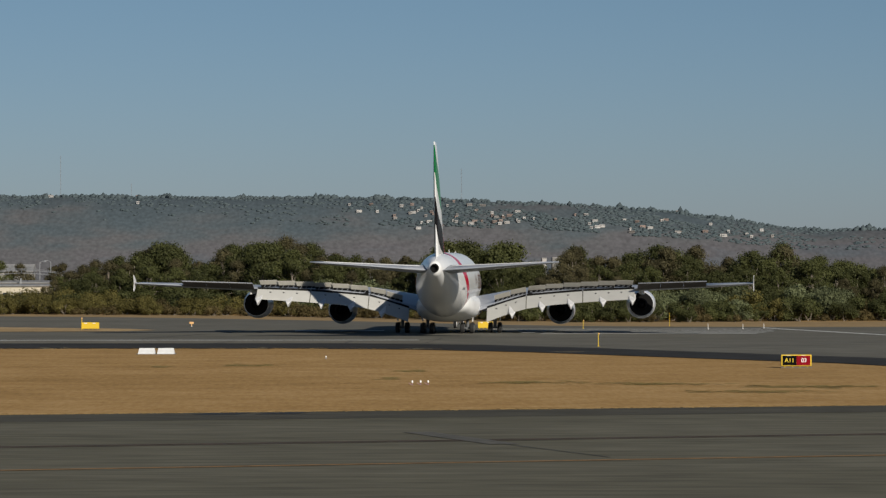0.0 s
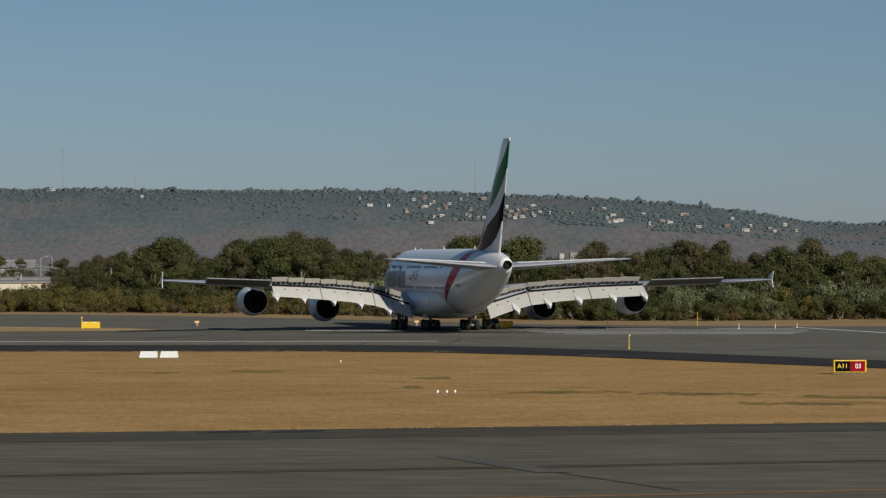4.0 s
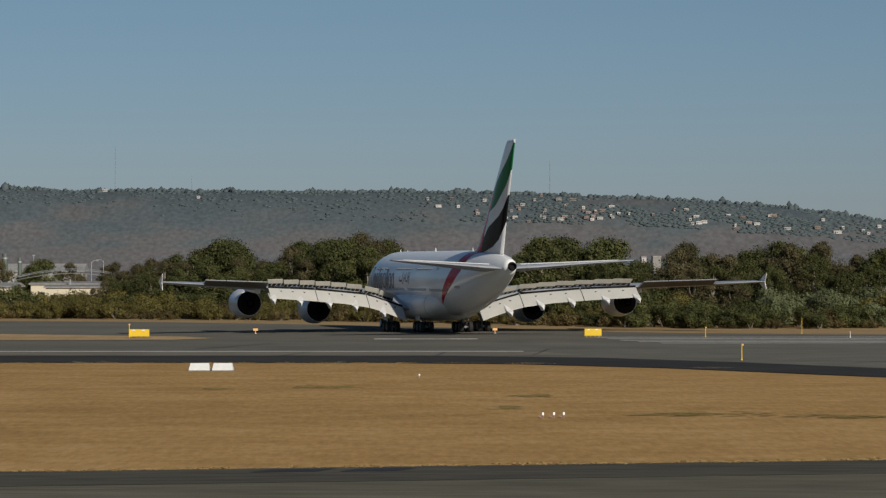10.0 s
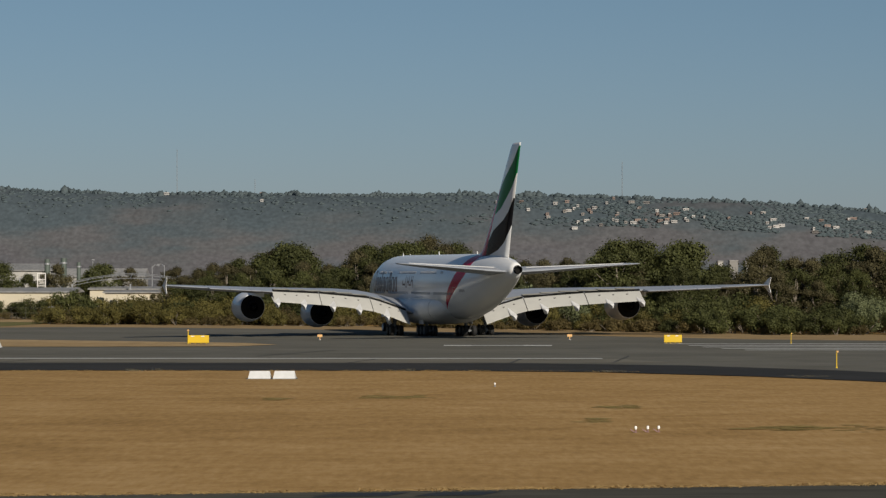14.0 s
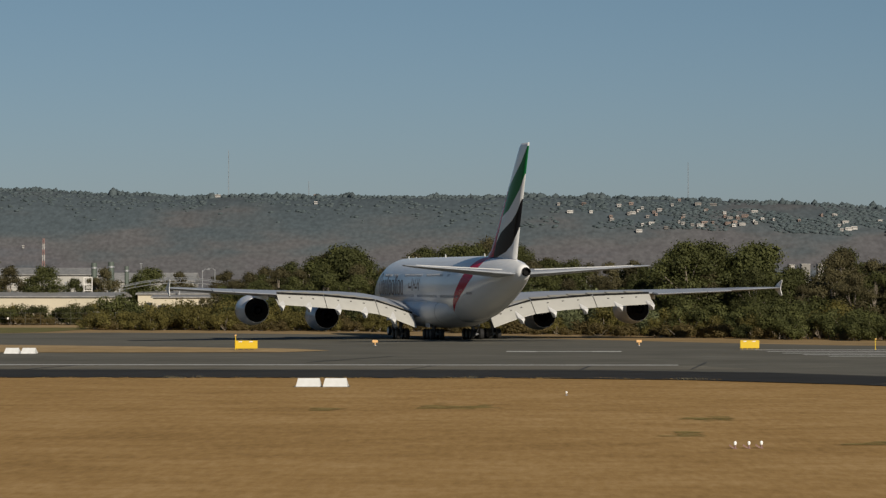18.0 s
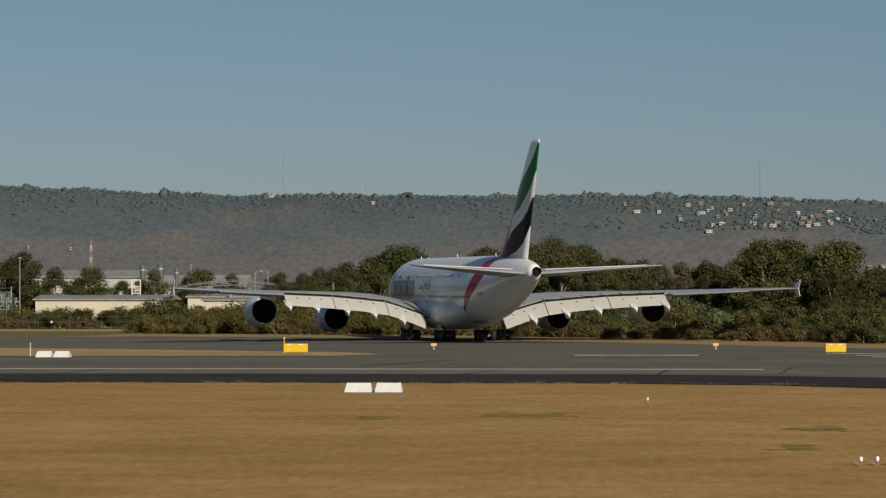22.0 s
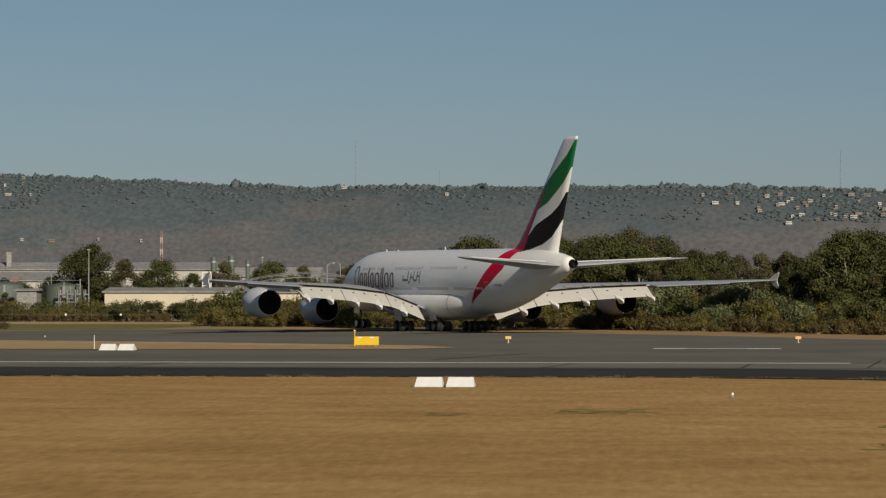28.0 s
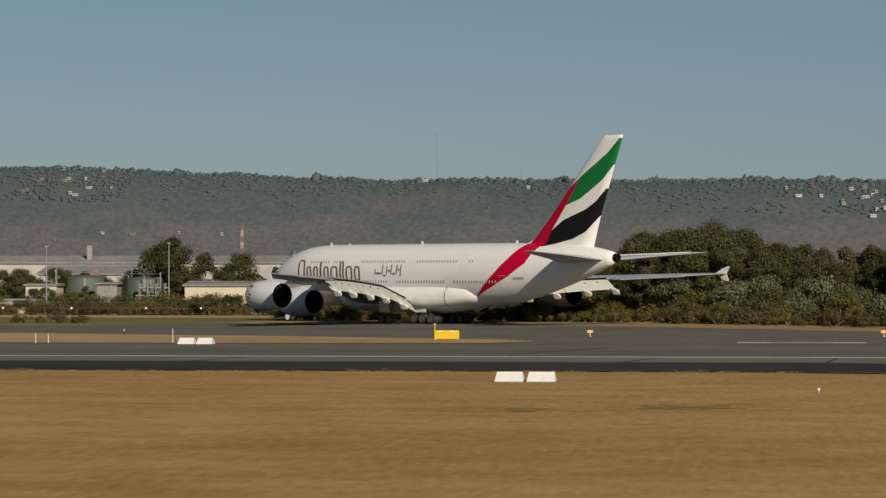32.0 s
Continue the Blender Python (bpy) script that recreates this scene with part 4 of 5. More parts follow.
            part("fan", lathe([(1.3, 0.03), (1.25, 0.4), (1.0, 0.45), (1.0, 1.52), (0.9, 1.52), (0.9, 0.03)], 32, "y"), METAL_DARK, eng, "dark fan disc", 40)
            part("bypass_duct", lathe([(-0.6, 0.3), (-0.6, 1.55), (-0.7, 1.55), (-0.7, 0.3)], 32, "y"), METAL_DARK, eng, "dark duct behind the fan", 40)
            part("core_cowl", lathe([(-0.5, 0.95), (-1.8, 1.0), (-3.0, 0.78), (-3.7, 0.62), (-3.7, 0.57), (-2.6, 0.6)], 32, "y"), METAL_DARK, eng, "dark core cowl", 40)
            part("exhaust_plug", lathe([(-2.6, 0.4), (-3.5, 0.36), (-4.3, 0.12), (-4.4, 0.02)], 24, "y"), METAL_DARK, eng, "dark metal exhaust cone", 40)
            for k in range(6):
                bm = bmesh.new()
                ang = (math.pi - 0.62 + 0.2 * k) if sgn < 0 else (0.62 - 0.2 * k)
                y0, y1 = 1.25 + 0.22 * (k % 3), 1.62 + 0.3 * ((k + 1) % 2)
                for j in range(3):
                    a0, a1 = ang + 0.05 * j * sgn, ang + 0.05 * (j + 1) * sgn
                    ya, yb = y0 + 0.12 * j, y1 + 0.12 * j
                    bm.faces.new([bm.verts.new((rr * math.cos(aa), yy, rr * math.sin(aa))) for aa, yy, rr in ((a0, ya, 1.975), (a1, ya, 1.975), (a1, yb, 1.93), (a0, yb, 1.93))])
                part("cowl_mark", bm, BRONZE, eng, "bronze strokes of the cowl emblem")
            w = wing_at(x)
            rings = []
            for ss, zb, zt, hw in ((s - 1.2, z + 1.75, z + 1.95, 0.1), (s + 0.5, z + 1.7, z + 2.1, 0.3), (w[1] + 0.6, z + 1.5, w[3] - 0.1, 0.36), (w[1] + 3.2, z + 1.4, w[3] - 0.1, 0.33), (w[1] + 5.2, w[3] - 0.75, w[3] - 0.2, 0.1)):
                rings.append([at_nose(sgn * x + dx, ss, zz) for dx, zz in ((-hw, zb), (hw, zb), (hw, zt), (-hw, zt))])
            part("pylon", loft(rings), AIR_WHITE, plane)
    # undercarriage
    nose = part("nose_gear_leg", tube([at_nose(0, 4.5, 3.0), at_nose(0, 4.4, 0.65)], [0.16, 0.13], 12), GEAR_GREY, plane)
    part("nose_gear_axle", tube([at_nose(-0.62, 4.4, 0.64), at_nose(0.62, 4.4, 0.64)], [0.1, 0.1], 10), GEAR_GREY, nose)
    for sgn in (-1, 1):
        part("nose_gear_door", box((0.06, 1.7, 0.7), at_nose(sgn * 0.75, 4.8, 2.45)), AIR_WHITE, plane)
        add_wheel(plane, sgn * 0.5, 4.4, 0.64, 0.64, 0.42, RIM)
        for x, s, rows_, zt in ((6.2, 33.6, (-0.85, 0.85), 3.8), (2.65, 36.9, (-1.7, 0, 1.7), 3.2)):
            leg = part("main_gear_leg", tube([at_nose(sgn * x, s - 0.2, zt), at_nose(sgn * x, s, 0.75)], [0.26, 0.2], 12), GEAR_GREY, plane)
            part("bogie_beam", tube([at_nose(sgn * x, s + rows_[0] - 0.1, 0.7), at_nose(sgn * x, s + rows_[-1] + 0.1, 0.7)], [0.17, 0.17], 10), GEAR_GREY, leg)
            part("side_brace", tube([at_nose(sgn * (x - 1.1), s, zt - 0.3), at_nose(sgn * x, s, 1.5)], [0.09, 0.09], 8), GEAR_GREY, leg)
            part("gear_door", box((0.07, 2.0, 1.5), at_nose(sgn * (x + 0.75), s - 0.3, 2.3), Matrix.Rotation(radians(8 * sgn), 3, 'Y')), AIR_WHITE, plane)
            for r_ in rows_:
                part("axle", tube([at_nose(sgn * x - 0.8, s + r_, 0.7), at_nose(sgn * x + 0.8, s + r_, 0.7)], [0.09, 0.09], 8), GEAR_GREY, leg)
                for dx in (-0.62, 0.62):
                    add_wheel(plane, sgn * x + dx, s + r_, 0.7, 0.7, 0.5)
    return plane


PLANE = build_plane()

# ---- trees, shrubs and heath ----
def leaf_bunches(centres, per, size, seed, squash=0.8, spread=0.36, aim=(0, 0, 0.2)):
    """Many small leaf bunches scattered about the clump centres (place, radius), as one mesh of loose tilted quads."""
    rnd = np.random.default_rng(seed)
    blocks = []
    for c, r in centres:
        k = int(per * max(0.35, r * r))
        d = rnd.normal(size=(k, 3))
        d /= np.linalg.norm(d, axis=1)[:, None]
        p = np.array(c) + d * r * np.clip(rnd.normal(0.78, 0.22, size=(k, 1)), 0.2, 1.45) * np.array([1, 1, squash])
        n = d + rnd.normal(size=(k, 3)) * spread + np.array(aim)
        n /= np.linalg.norm(n, axis=1)[:, None]
        u = np.cross(n, rnd.normal(size=(k, 3)))
        u /= np.linalg.norm(u, axis=1)[:, None]
        w = np.cross(n, u)
        s = size * rnd.uniform(0.6, 1.4, size=(k, 1))
        blocks.append(np.stack([p - u * s - w * s * 0.3, p + u * s * 0.2 - w * s * 0.75, p + u * s + w * s * 0.25, p - u * s * 0.15 + w * s * 0.8], axis=1).reshape(-1, 3))
    v = np.concatenate(blocks)
    f = np.arange(len(v)).reshape(-1, 4)
    me = bpy.data.meshes.new("leaves")
    me.from_pydata(v.tolist(), [], f.tolist())
    return me


def make_tree(name, label, height, spread, leaf, seed, bare=0.34, clumps=30, per=280, size=0.122, category="tree"):
    """A tapered, forked trunk with limbs and a broken crown of leaf bunches."""
    rnd = random.Random(seed)
    root = thing(name, label, category)
    bm = bmesh.new()
    lean = (rnd.uniform(-0.5, 0.5), rnd.uniform(-0.5, 0.5))
    top = height * 0.72
    add_tube(bm, [(0, 0, -0.1), (lean[0] * 0.3, lean[1] * 0.3, height * 0.22), (lean[0] * 0.8, lean[1] * 0.6, height * 0.45), (lean[0] * 1.3, lean[1], top)],
             [0.028 * height, 0.022 * height, 0.015 * height, 0.005 * height], 8)
    centres = []
    for k in range(clumps):
        a = rnd.uniform(0, 6.2832)
        h = bare + (1 - bare) * rnd.random() ** 0.8
        prof = math.sin(min(1.0, (h - bare) / (1 - bare) * 0.86 + 0.16) * math.pi) ** 0.6
        r = spread * prof * math.sqrt(rnd.uniform(0.12, 1.0))
        c = (lean[0] + r * math.cos(a), lean[1] + r * math.sin(a), height * h * 0.94)
        centres.append((c, spread * rnd.uniform(0.18, 0.36)))
        if k % 3 == 0:
            b = (lean[0] * 0.7, lean[1] * 0.6, height * rnd.uniform(0.22, 0.5))
            mid = tuple((p + q) / 2 + rnd.uniform(-0.25, 0.25) for p, q in zip(b, c))
            add_tube(bm, [b, mid, c], [0.011 * height, 0.007 * height, 0.003 * height], 5)
    part("trunk", bm, TRUNK, root, "", "all")
    me = leaf_bunches(centres, per / max(0.4, (spread * 0.28) ** 2) * 0.9, size, seed + 100)
    me.materials.append(leaf)
    crown = new("crown", me)
    crown.parent = root
    return root


def make_shrub(name, label, height, spread, leaf, seed, size=0.09):
    rnd = random.Random(seed)
    root = thing(name, label, "shrub")
    bm = bmesh.new()
    centres = []
    for k in range(15):
        a = rnd.uniform(0, 6.2832)
        r = spread * math.sqrt(rnd.random()) * 0.8
        c = (r * math.cos(a), r * math.sin(a), height * rnd.uniform(0.22, 0.86) * (1 - 0.3 * r / spread))
        centres.append((c, min(c[2] * 0.9 + 0.1, spread * rnd.uniform(0.26, 0.44))))
        if k < 5:
            add_tube(bm, [(rnd.uniform(-0.2, 0.2), rnd.uniform(-0.2, 0.2), -0.1), c], [0.07, 0.02], 5)
    part("stem", bm, TRUNK, root)
    me = leaf_bunches(centres, 340, size, seed + 300, 0.85)
    me.materials.append(leaf)
    crown = new("crown", me)
    crown.parent = root
    return root


# the treetops' outline: along the row, height
CREST = [(-140, 4), (-59, 5), (-53, 8.4), (-49, 9.6), (-43, 11), (-35, 13.2), (-31, 12.2), (-28, 10), (-25, 11.8), (-21, 12.8), (-14, 14.2), (-7.5, 13.8), (-3, 13.3), (2, 11.8), (7, 10.5), (11, 11.2), (15.5, 10.9), (18.5, 12.6), (21.5, 13.2),
         (24.6, 12.0), (28.4, 12.8), (31.5, 11.1), (34, 9.5), (37, 11.3), (40, 11.9), (44, 11.2), (46.5, 10.6), (49, 11.3), (54, 12.2), (60, 12.1), (64.7, 10), (67.6, 10.8), (76.4, 12.8), (80, 11.4), (85, 10.3), (91, 9.8), (140, 11)]


def plant():
    rnd = random.Random(5)
    gum = "dark green gum tree with a broken crown"
    trees = [make_tree("gum_tree", gum, 11.5, 4.6, LEAF_A, 1, 0.12, 56), make_tree("gum_tree", gum, 10.5, 4.0, LEAF_E, 2, 0.1, 48),
             make_tree("gum_tree", gum, 12.5, 4.3, LEAF_E, 3, 0.22, 40), make_tree("gum_tree", gum, 9.5, 4.4, LEAF_A, 4, 0.1, 54),
             make_tree("gum_tree", "sparse gum tree with pale bare limbs", 11.0, 3.6, LEAF_A, 5, 0.45, 16, 220), make_tree("gum_tree", gum, 8.0, 3.4, LEAF_A, 6, 0.08, 28)]
    shrubs = [make_shrub("shrub", "olive green coastal shrub", 3.2, 2.3, LEAF_B, 21), make_shrub("shrub", "olive green coastal shrub", 2.5, 2.6, LEAF_B, 22),
              make_shrub("shrub", "pale grey-green rounded shrub", 4.4, 2.6, LEAF_C, 23, 0.1), make_shrub("shrub", "brownish dry heath bush", 2.0, 2.2, LEAF_D, 24),
              make_shrub("shrub", "dark green dense shrub", 4.0, 2.7, LEAF_A, 25, 0.1), make_shrub("shrub", "brownish dry heath bush", 1.5, 1.8, LEAF_D, 26, 0.08)]
    placed = {id(t): False for t in trees + shrubs}

    def put(proto, x, y, k):
        m = Matrix.Translation((x, y, 0)) @ Matrix.Rotation(rnd.uniform(0, 6.28), 4, 'Z')
        if not placed[id(proto)]:
            placed[id(proto)] = True
            proto.matrix_basis = m
            ob = proto
        else:
            ob = copy_thing(proto, m)
        ob.scale = (k * rnd.uniform(0.92, 1.1), k * rnd.uniform(0.92, 1.1), k)
        ob["group"] = "trees behind the runway" if proto in trees else "shrubs along the verge"

    def front(x):
        """Where the scrub begins."""
        return along(x, [(-140, 600), (-74, 596), (-66, 577), (-44, 571), (-24, 562), (-8, 547), (6, 531), (20, 512), (36, 496), (54, 492), (76, 502), (100, 508), (140, 510)])

    def crest(x):
        """Height to which the trees rise."""
        return along(x, CREST)

    # heath and shrubs in front
    x = -67.5
    while x < 120:
        f = front(x) - (1.5 if x < 50 else 0)
        for row, (dy, lo, hi) in enumerate(((1.5, 0.6, 1.1), (5, 0.8, 1.3), (9.5, 0.8, 1.45), (15, 1.0, 1.6), (22.5, 1.2, 1.75), (28.5, 0, 0), (35, 0, 0))):
            if row > 4:
                if x > -56 and crest(x) > 8:
                    put(trees[5], x + rnd.uniform(-2, 2), f + dy + rnd.uniform(-1.8, 1.8), rnd.uniform(0.6, 0.85))
                continue
            if -17 < x < 15:
                proto = rnd.choice((shrubs[3], shrubs[5], shrubs[3], shrubs[0])) if row < 2 else rnd.choice((shrubs[2], shrubs[0], shrubs[4], shrubs[3]))
            elif x < 8:
                proto = rnd.choice((shrubs[0], shrubs[1], shrubs[3], shrubs[0], shrubs[5])) if row < 2 else rnd.choice((shrubs[0], shrubs[1], shrubs[0], shrubs[1], shrubs[3], shrubs[3], shrubs[4]))
            else:
                pale = 48 < x < 66 or 76 < x < 84
                proto = rnd.choice((shrubs[3], shrubs[5], shrubs[4])) if row == 0 else rnd.choice((shrubs[2], shrubs[2], shrubs[4], shrubs[3])) if pale else rnd.choice((shrubs[4], shrubs[4], shrubs[0], shrubs[3]))
            put(proto, x + rnd.uniform(-2.0, 2.0), f + dy + rnd.uniform(-1.8, 1.8), rnd.uniform(lo, hi))
        x += 3.9
    # trees in three ranks behind
    for rank, dy in enumerate((27, 33, 39, 45)):
        x = -58.0 + rank
        while x < 124:
            h = crest(x) * (0.74, 0.88, 0.97, 1.0)[rank] * rnd.uniform(0.88, 1.03)
            if crest(x) > 6:
                proto = rnd.choice(trees[:4] + [trees[rnd.choice((4, 5, 0) if rank > 1 else (4, 4, 5))]])
                base = {0: 11.5, 1: 10.5, 2: 12.5, 3: 9.5, 4: 11.0, 5: 8.0}[trees.index(proto)]
                put(proto, x, front(x) + dy + rnd.uniform(-4, 4), h / base)
            x += rnd.uniform(4.2, 6.4)
    # the tall crowns that stand out of the row
    for x, y, h, k in ((-34.5, 610, 13.6, 3), (-37.6, 614, 12.4, 1), (-32.4, 614, 12.4, 0), (18.6, 538, 13.2, 0), (21.2, 541, 13.4, 3), (28.2, 540, 13.2, 3), (40.0, 540, 12.3, 0), (-21, 606, 13.0, 0), (-15, 600, 13.3, 3), (76.4, 545, 12.9, 0), (54, 536, 12.6, 3), (60, 534, 12.3, 1)):
        put(trees[k], x, y, h / (11.5, 10.5, 12.5, 9.5)[k])
    # far left: hedge by the fence, yellowish bushes, a few big trees among the buildings
    x = -140.0
    while x < -66:
        for dy, protos in ((634, (3, 4, 3)), (638, (1, 3, 4))):
            put(shrubs[rnd.choice(protos)], x + rnd.uniform(-1, 1), dy + rnd.uniform(-1, 1), rnd.uniform(0.75, 1.15))
        if rnd.random() < 0.45:
            put(shrubs[1], x, 642, rnd.uniform(1.2, 1.75))
        x += 2.7
    for x, y, h, k in ((-102.8, 658, 13, 0), (-106.1, 662, 11.4, 3), (-98.8, 664, 10.3, 1), (-91.1, 658, 10.4, 3), (-94.8, 668, 8.4, 1), (-111.6, 692, 6.9, 3), (-83.9, 683, 10, 1), (-74.6, 678, 10.2, 3), (-70.4, 688.4, 9.3, 1), (-121.8, 691.2, 6.4, 3), (-127, 694, 6.6, 0), (-58.1, 660, 9.4, 1), (-50.4, 650, 10, 2), (-54.1, 668, 8.9, 3), (-63, 689.6, 8.8, 1), (-138.3, 696, 6.5, 3), (-130.3, 700, 7.3, 0), (-130.8, 694, 7.9, 3), (-125, 693, 7.2, 1), (-117.6, 694, 7.4, 0), (-111.4, 694.8, 7.9, 3), (-105.1, 694.4, 7.5, 1), (-137.7, 693.6, 7.8, 3), (-91.3, 694, 8.1, 0), (-78.9, 696, 8.4, 3), (-138.4, 668, 5.5, 3), (-134, 660, 5.1, 1), (-123.3, 652, 4.5, 3), (-116, 650, 4.7, 1), (-111, 668, 6.7, 0), (-127.7, 662, 4.3, 3), (-142.2, 678, 6.1, 1), (-148.1, 688, 6.5, 3)):
        put(trees[k], x, y, h / (11.5, 10.5, 12.5, 9.5)[k])
    for x, y, k in ((-101.2, 549, 0.55), (-98.8, 549.6, 0.7), (-95.4, 549.2, 0.6), (-104, 549.5, 0.6)):
        put(shrubs[3], x, y, k)
    for x, y, k in ((-72, 585, 1.0), (-68, 582, 1.2), (-64, 581, 1.1), (-60, 580, 1.2), (-70, 588, 1.3)):
        put(shrubs[1], x, y, k)

    x = -162.0
    while x < -88:
        put(trees[rnd.choice((0, 1, 3))], x, rnd.uniform(694, 698), rnd.uniform(0.55, 0.72))
        x += rnd.uniform(4.5, 8.5)


plant()


def lumpy_crowns(spots, seed):
    """Many small rounded tree crowns (place, radius, height) as one mesh."""
    rnd = np.random.default_rng(seed)
    ball = bmesh.new()
    bmesh.ops.create_icosphere(ball, subdivisions=1, radius=1)
    ball.verts.ensure_lookup_table()
    v0 = np.array([v.co[:] for v in ball.verts])
    f0 = np.array([[v.index for v in f.verts] for f in ball.faces])
    ball.free()
    shapes = []
    for k in range(9):
        r = [1 + 0.42 * noise.noise((p[0] * 1.7 + k * 9, p[1] * 1.7, p[2] * 1.7)) + 0.24 * noise.noise((p[0] * 4 + k * 9, p[1] * 4, p[2] * 4)) for p in v0]
        shapes.append(v0 * np.array(r)[:, None])
    vs, fs = [], []
    for k, (p, r, h) in enumerate(spots):
        a = rnd.uniform(0, 6.28)
        c, d = math.cos(a), math.sin(a)
        q = shapes[k % 9] @ np.array([[c, d, 0], [-d, c, 0], [0, 0, 1]]) * (r * rnd.uniform(0.85, 1.25), r, h)
        vs.append(q + np.array(p))
        fs.append(f0 + k * len(v0))
    me = bpy.data.meshes.new("crowns")
    me.from_pydata(np.concatenate(vs).tolist(), [], np.concatenate(fs).tolist())
    me.shade_smooth()
    return me


def hill_scrub():
    """The woods on the skyline, over the upper slope and among the houses, too many and too far to count."""
    rnd = np.random.default_rng(9)
    spots = []
    for k in range(5600):
        kind = rnd.random()
        if kind < 0.5:
            x, share = rnd.normal(56, 30), rnd.uniform(0.74, 0.98)
        elif kind < 0.6:
            x, share = rnd.normal(-147, 10), rnd.uniform(0.76, 0.98)
        else:
            x, share = rnd.uniform(-250, 170), 1 - 0.18 * abs(rnd.normal(0, 0.4))
        share = min(max(share, 0.4), 0.985)
        if noise.noise((x * 0.09, share * 9, 4)) < -0.22:
            continue
        u = 0.5 - math.sin(math.asin(1 - 2 * share) / 3)
        y = crest_y(x) - 52 + 52 * u
        r = rnd.uniform(0.35, 0.75)
        spots.append(((x, y, hill_z(x, y) - 0.36), r, r * rnd.uniform(0.28, 0.46)))
    for k in range(2400):
        x = rnd.uniform(-270, 190)
        y = crest_y(x) + rnd.uniform(-3, 2.5)
        clump = 1.3 * max(0, noise.noise((x * 0.16, 0, 9))) + 1.1 * max(0, noise.noise((x * 0.45, 4, 9)))
        r = rnd.uniform(0.3, 0.6) * (1 + 0.6 * clump)
        h = r * rnd.uniform(0.7, 1.0) * (1 + 0.7 * clump)
        if rnd.random() < 0.025:
            h *= 1.7
        spots.append(((x, y, hill_z(x, y) - 0.25), r, h))
    me = lumpy_crowns(spots, 77)
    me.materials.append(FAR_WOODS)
    tagged(new("hill_woods", me), "bushland in haze-blued grey-green on the hill and its skyline", "woods", "", "stuff")


hill_scrub()

# ---- buildings, tanks, poles and masts ----
def make_house(x, y, w, d, h, roof, turn, wall, label):
    z = hill_z(x, y) - 0.15
    root = thing("house", label, "house", "houses on the hill", at=pose(x, y, z, 0, 0, turn))
    part("wall", box((w, d, h + 0.4), (0, 0, h / 2)), wall, root)
    bm = bmesh.new()
    e, rh = 0.12, h * 0.6
    if roof == "gable":
        v = [bm.verts.new(p) for p in ((-w / 2 - e, -d / 2 - e, h), (w / 2 + e, -d / 2 - e, h), (w / 2 + e, d / 2 + e, h), (-w / 2 - e, d / 2 + e, h), (-w / 2 - e, 0, h + rh), (w / 2 + e, 0, h + rh))]
        for f in ((0, 1, 5, 4), (2, 3, 4, 5), (0, 4, 3), (1, 2, 5), (3, 2, 1, 0)):
            bm.faces.new([v[i] for i in f])
    else:
        v = [bm.verts.new(p) for p in ((-w / 2 - e, -d / 2 - e, h), (w / 2 + e, -d / 2 - e, h), (w / 2 + e, d / 2 + e, h), (-w / 2 - e, d / 2 + e, h), (-w / 4, 0, h + rh * 0.8), (w / 4, 0, h + rh * 0.8))]
        for f in ((0, 1, 5, 4), (2, 3, 4, 5), (0, 4, 3), (1, 2, 5), (3, 2, 1, 0)):
            bm.faces.new([v[i] for i in f])
    part("roof", bm, ROOF_TILE, root)
    for k in range(1 if w < 1.3 else 2):
        part("window", box((0.2, 0.06, 0.13), (-w / 2 + 0.28 + k * 0.7, -d / 2 - 0.02, h * 0.55)), GLASS_DARK, root)


def hill_houses():
    rnd = random.Random(31)
    spots = [(37.2, 18.6), (55.0, 20.3), (65.8, 18.7), (71.2, 18.9), (26.0, 20.0), (20.6, 21.1), (12.3, 19.6), (15.6, 20.9), (29.2, 18.5), (31.6, 18.8), (35.6, 18.4), (43.1, 19.5), (48.0, 19.3), (-47.6, 23.7), (75.5, 21.2), (22.7, 18.0), (39.8, 18.9), (63.1, 19.2), (4.2, 21.3), (8.3, 21.3), (16.4, 21.1), (18.4, 22.1), (20.9, 20.6), (24.3, 22.6), (25.8, 23.6), (29.2, 22.7), (32.2, 22.7), (34.1, 20.9), (37.9, 20.3), (26.3, 20.3), (13.9, 22.5), (-69.3, 28.4), (-47.9, 27.2), (-141.8, 26.6), (-148.0, 29.0), (-144.5, 29.0), (-138.6, 28.2), (-138.0, 26.8), (-146.3, 26.2), (-151.6, 26.5), (-48.3, 28.1), (2.0, 23.0), (7.0, 22.9), (16.3, 23.0), (21.7, 21.6), (-134.3, 15.2), (-127.8, 14.8), (-117.8, 15.2)]
    spots += [(-144.5, 13.7), (-108.7, 14.8), (-71.0, 28.1), (17.4, 17.2), (68.3, 17.1), (74.2, 16.2), (80.1, 16.4), (83.7, 15.6), (64.2, 16.5), (55.3, 18.3)]
    for k in range(44):
        x = rnd.choice((18, 27, 33, 41, 56, 70, 88)) + rnd.gauss(0, 3.2) if rnd.random() < 0.85 else rnd.uniform(-160, -135)
        spots.append((x, ridge(x) * rnd.choice((0.78, 0.81, 0.84, 0.9)) * rnd.uniform(0.985, 1.015)))
    for x, z in spots:
        w = rnd.choice((0.4, 0.5, 0.65, 0.8, 1.2))
        make_house(x, on_slope(x, z), w, rnd.uniform(0.5, 0.7), rnd.uniform(0.13, 0.24), rnd.choice(("gable", "hip")), rnd.uniform(-25, 25), *rnd.choice(((HOUSE_WALL, "grey rendered house with a tiled roof among trees"), (HOUSE_WHITE, "small white house on the wooded hillside"), (HOUSE_WHITE, "white rendered house with a tiled roof among trees"), (HOUSE_CLAY, "brick-red hillside house with a brown tiled roof"))))


hill_houses()


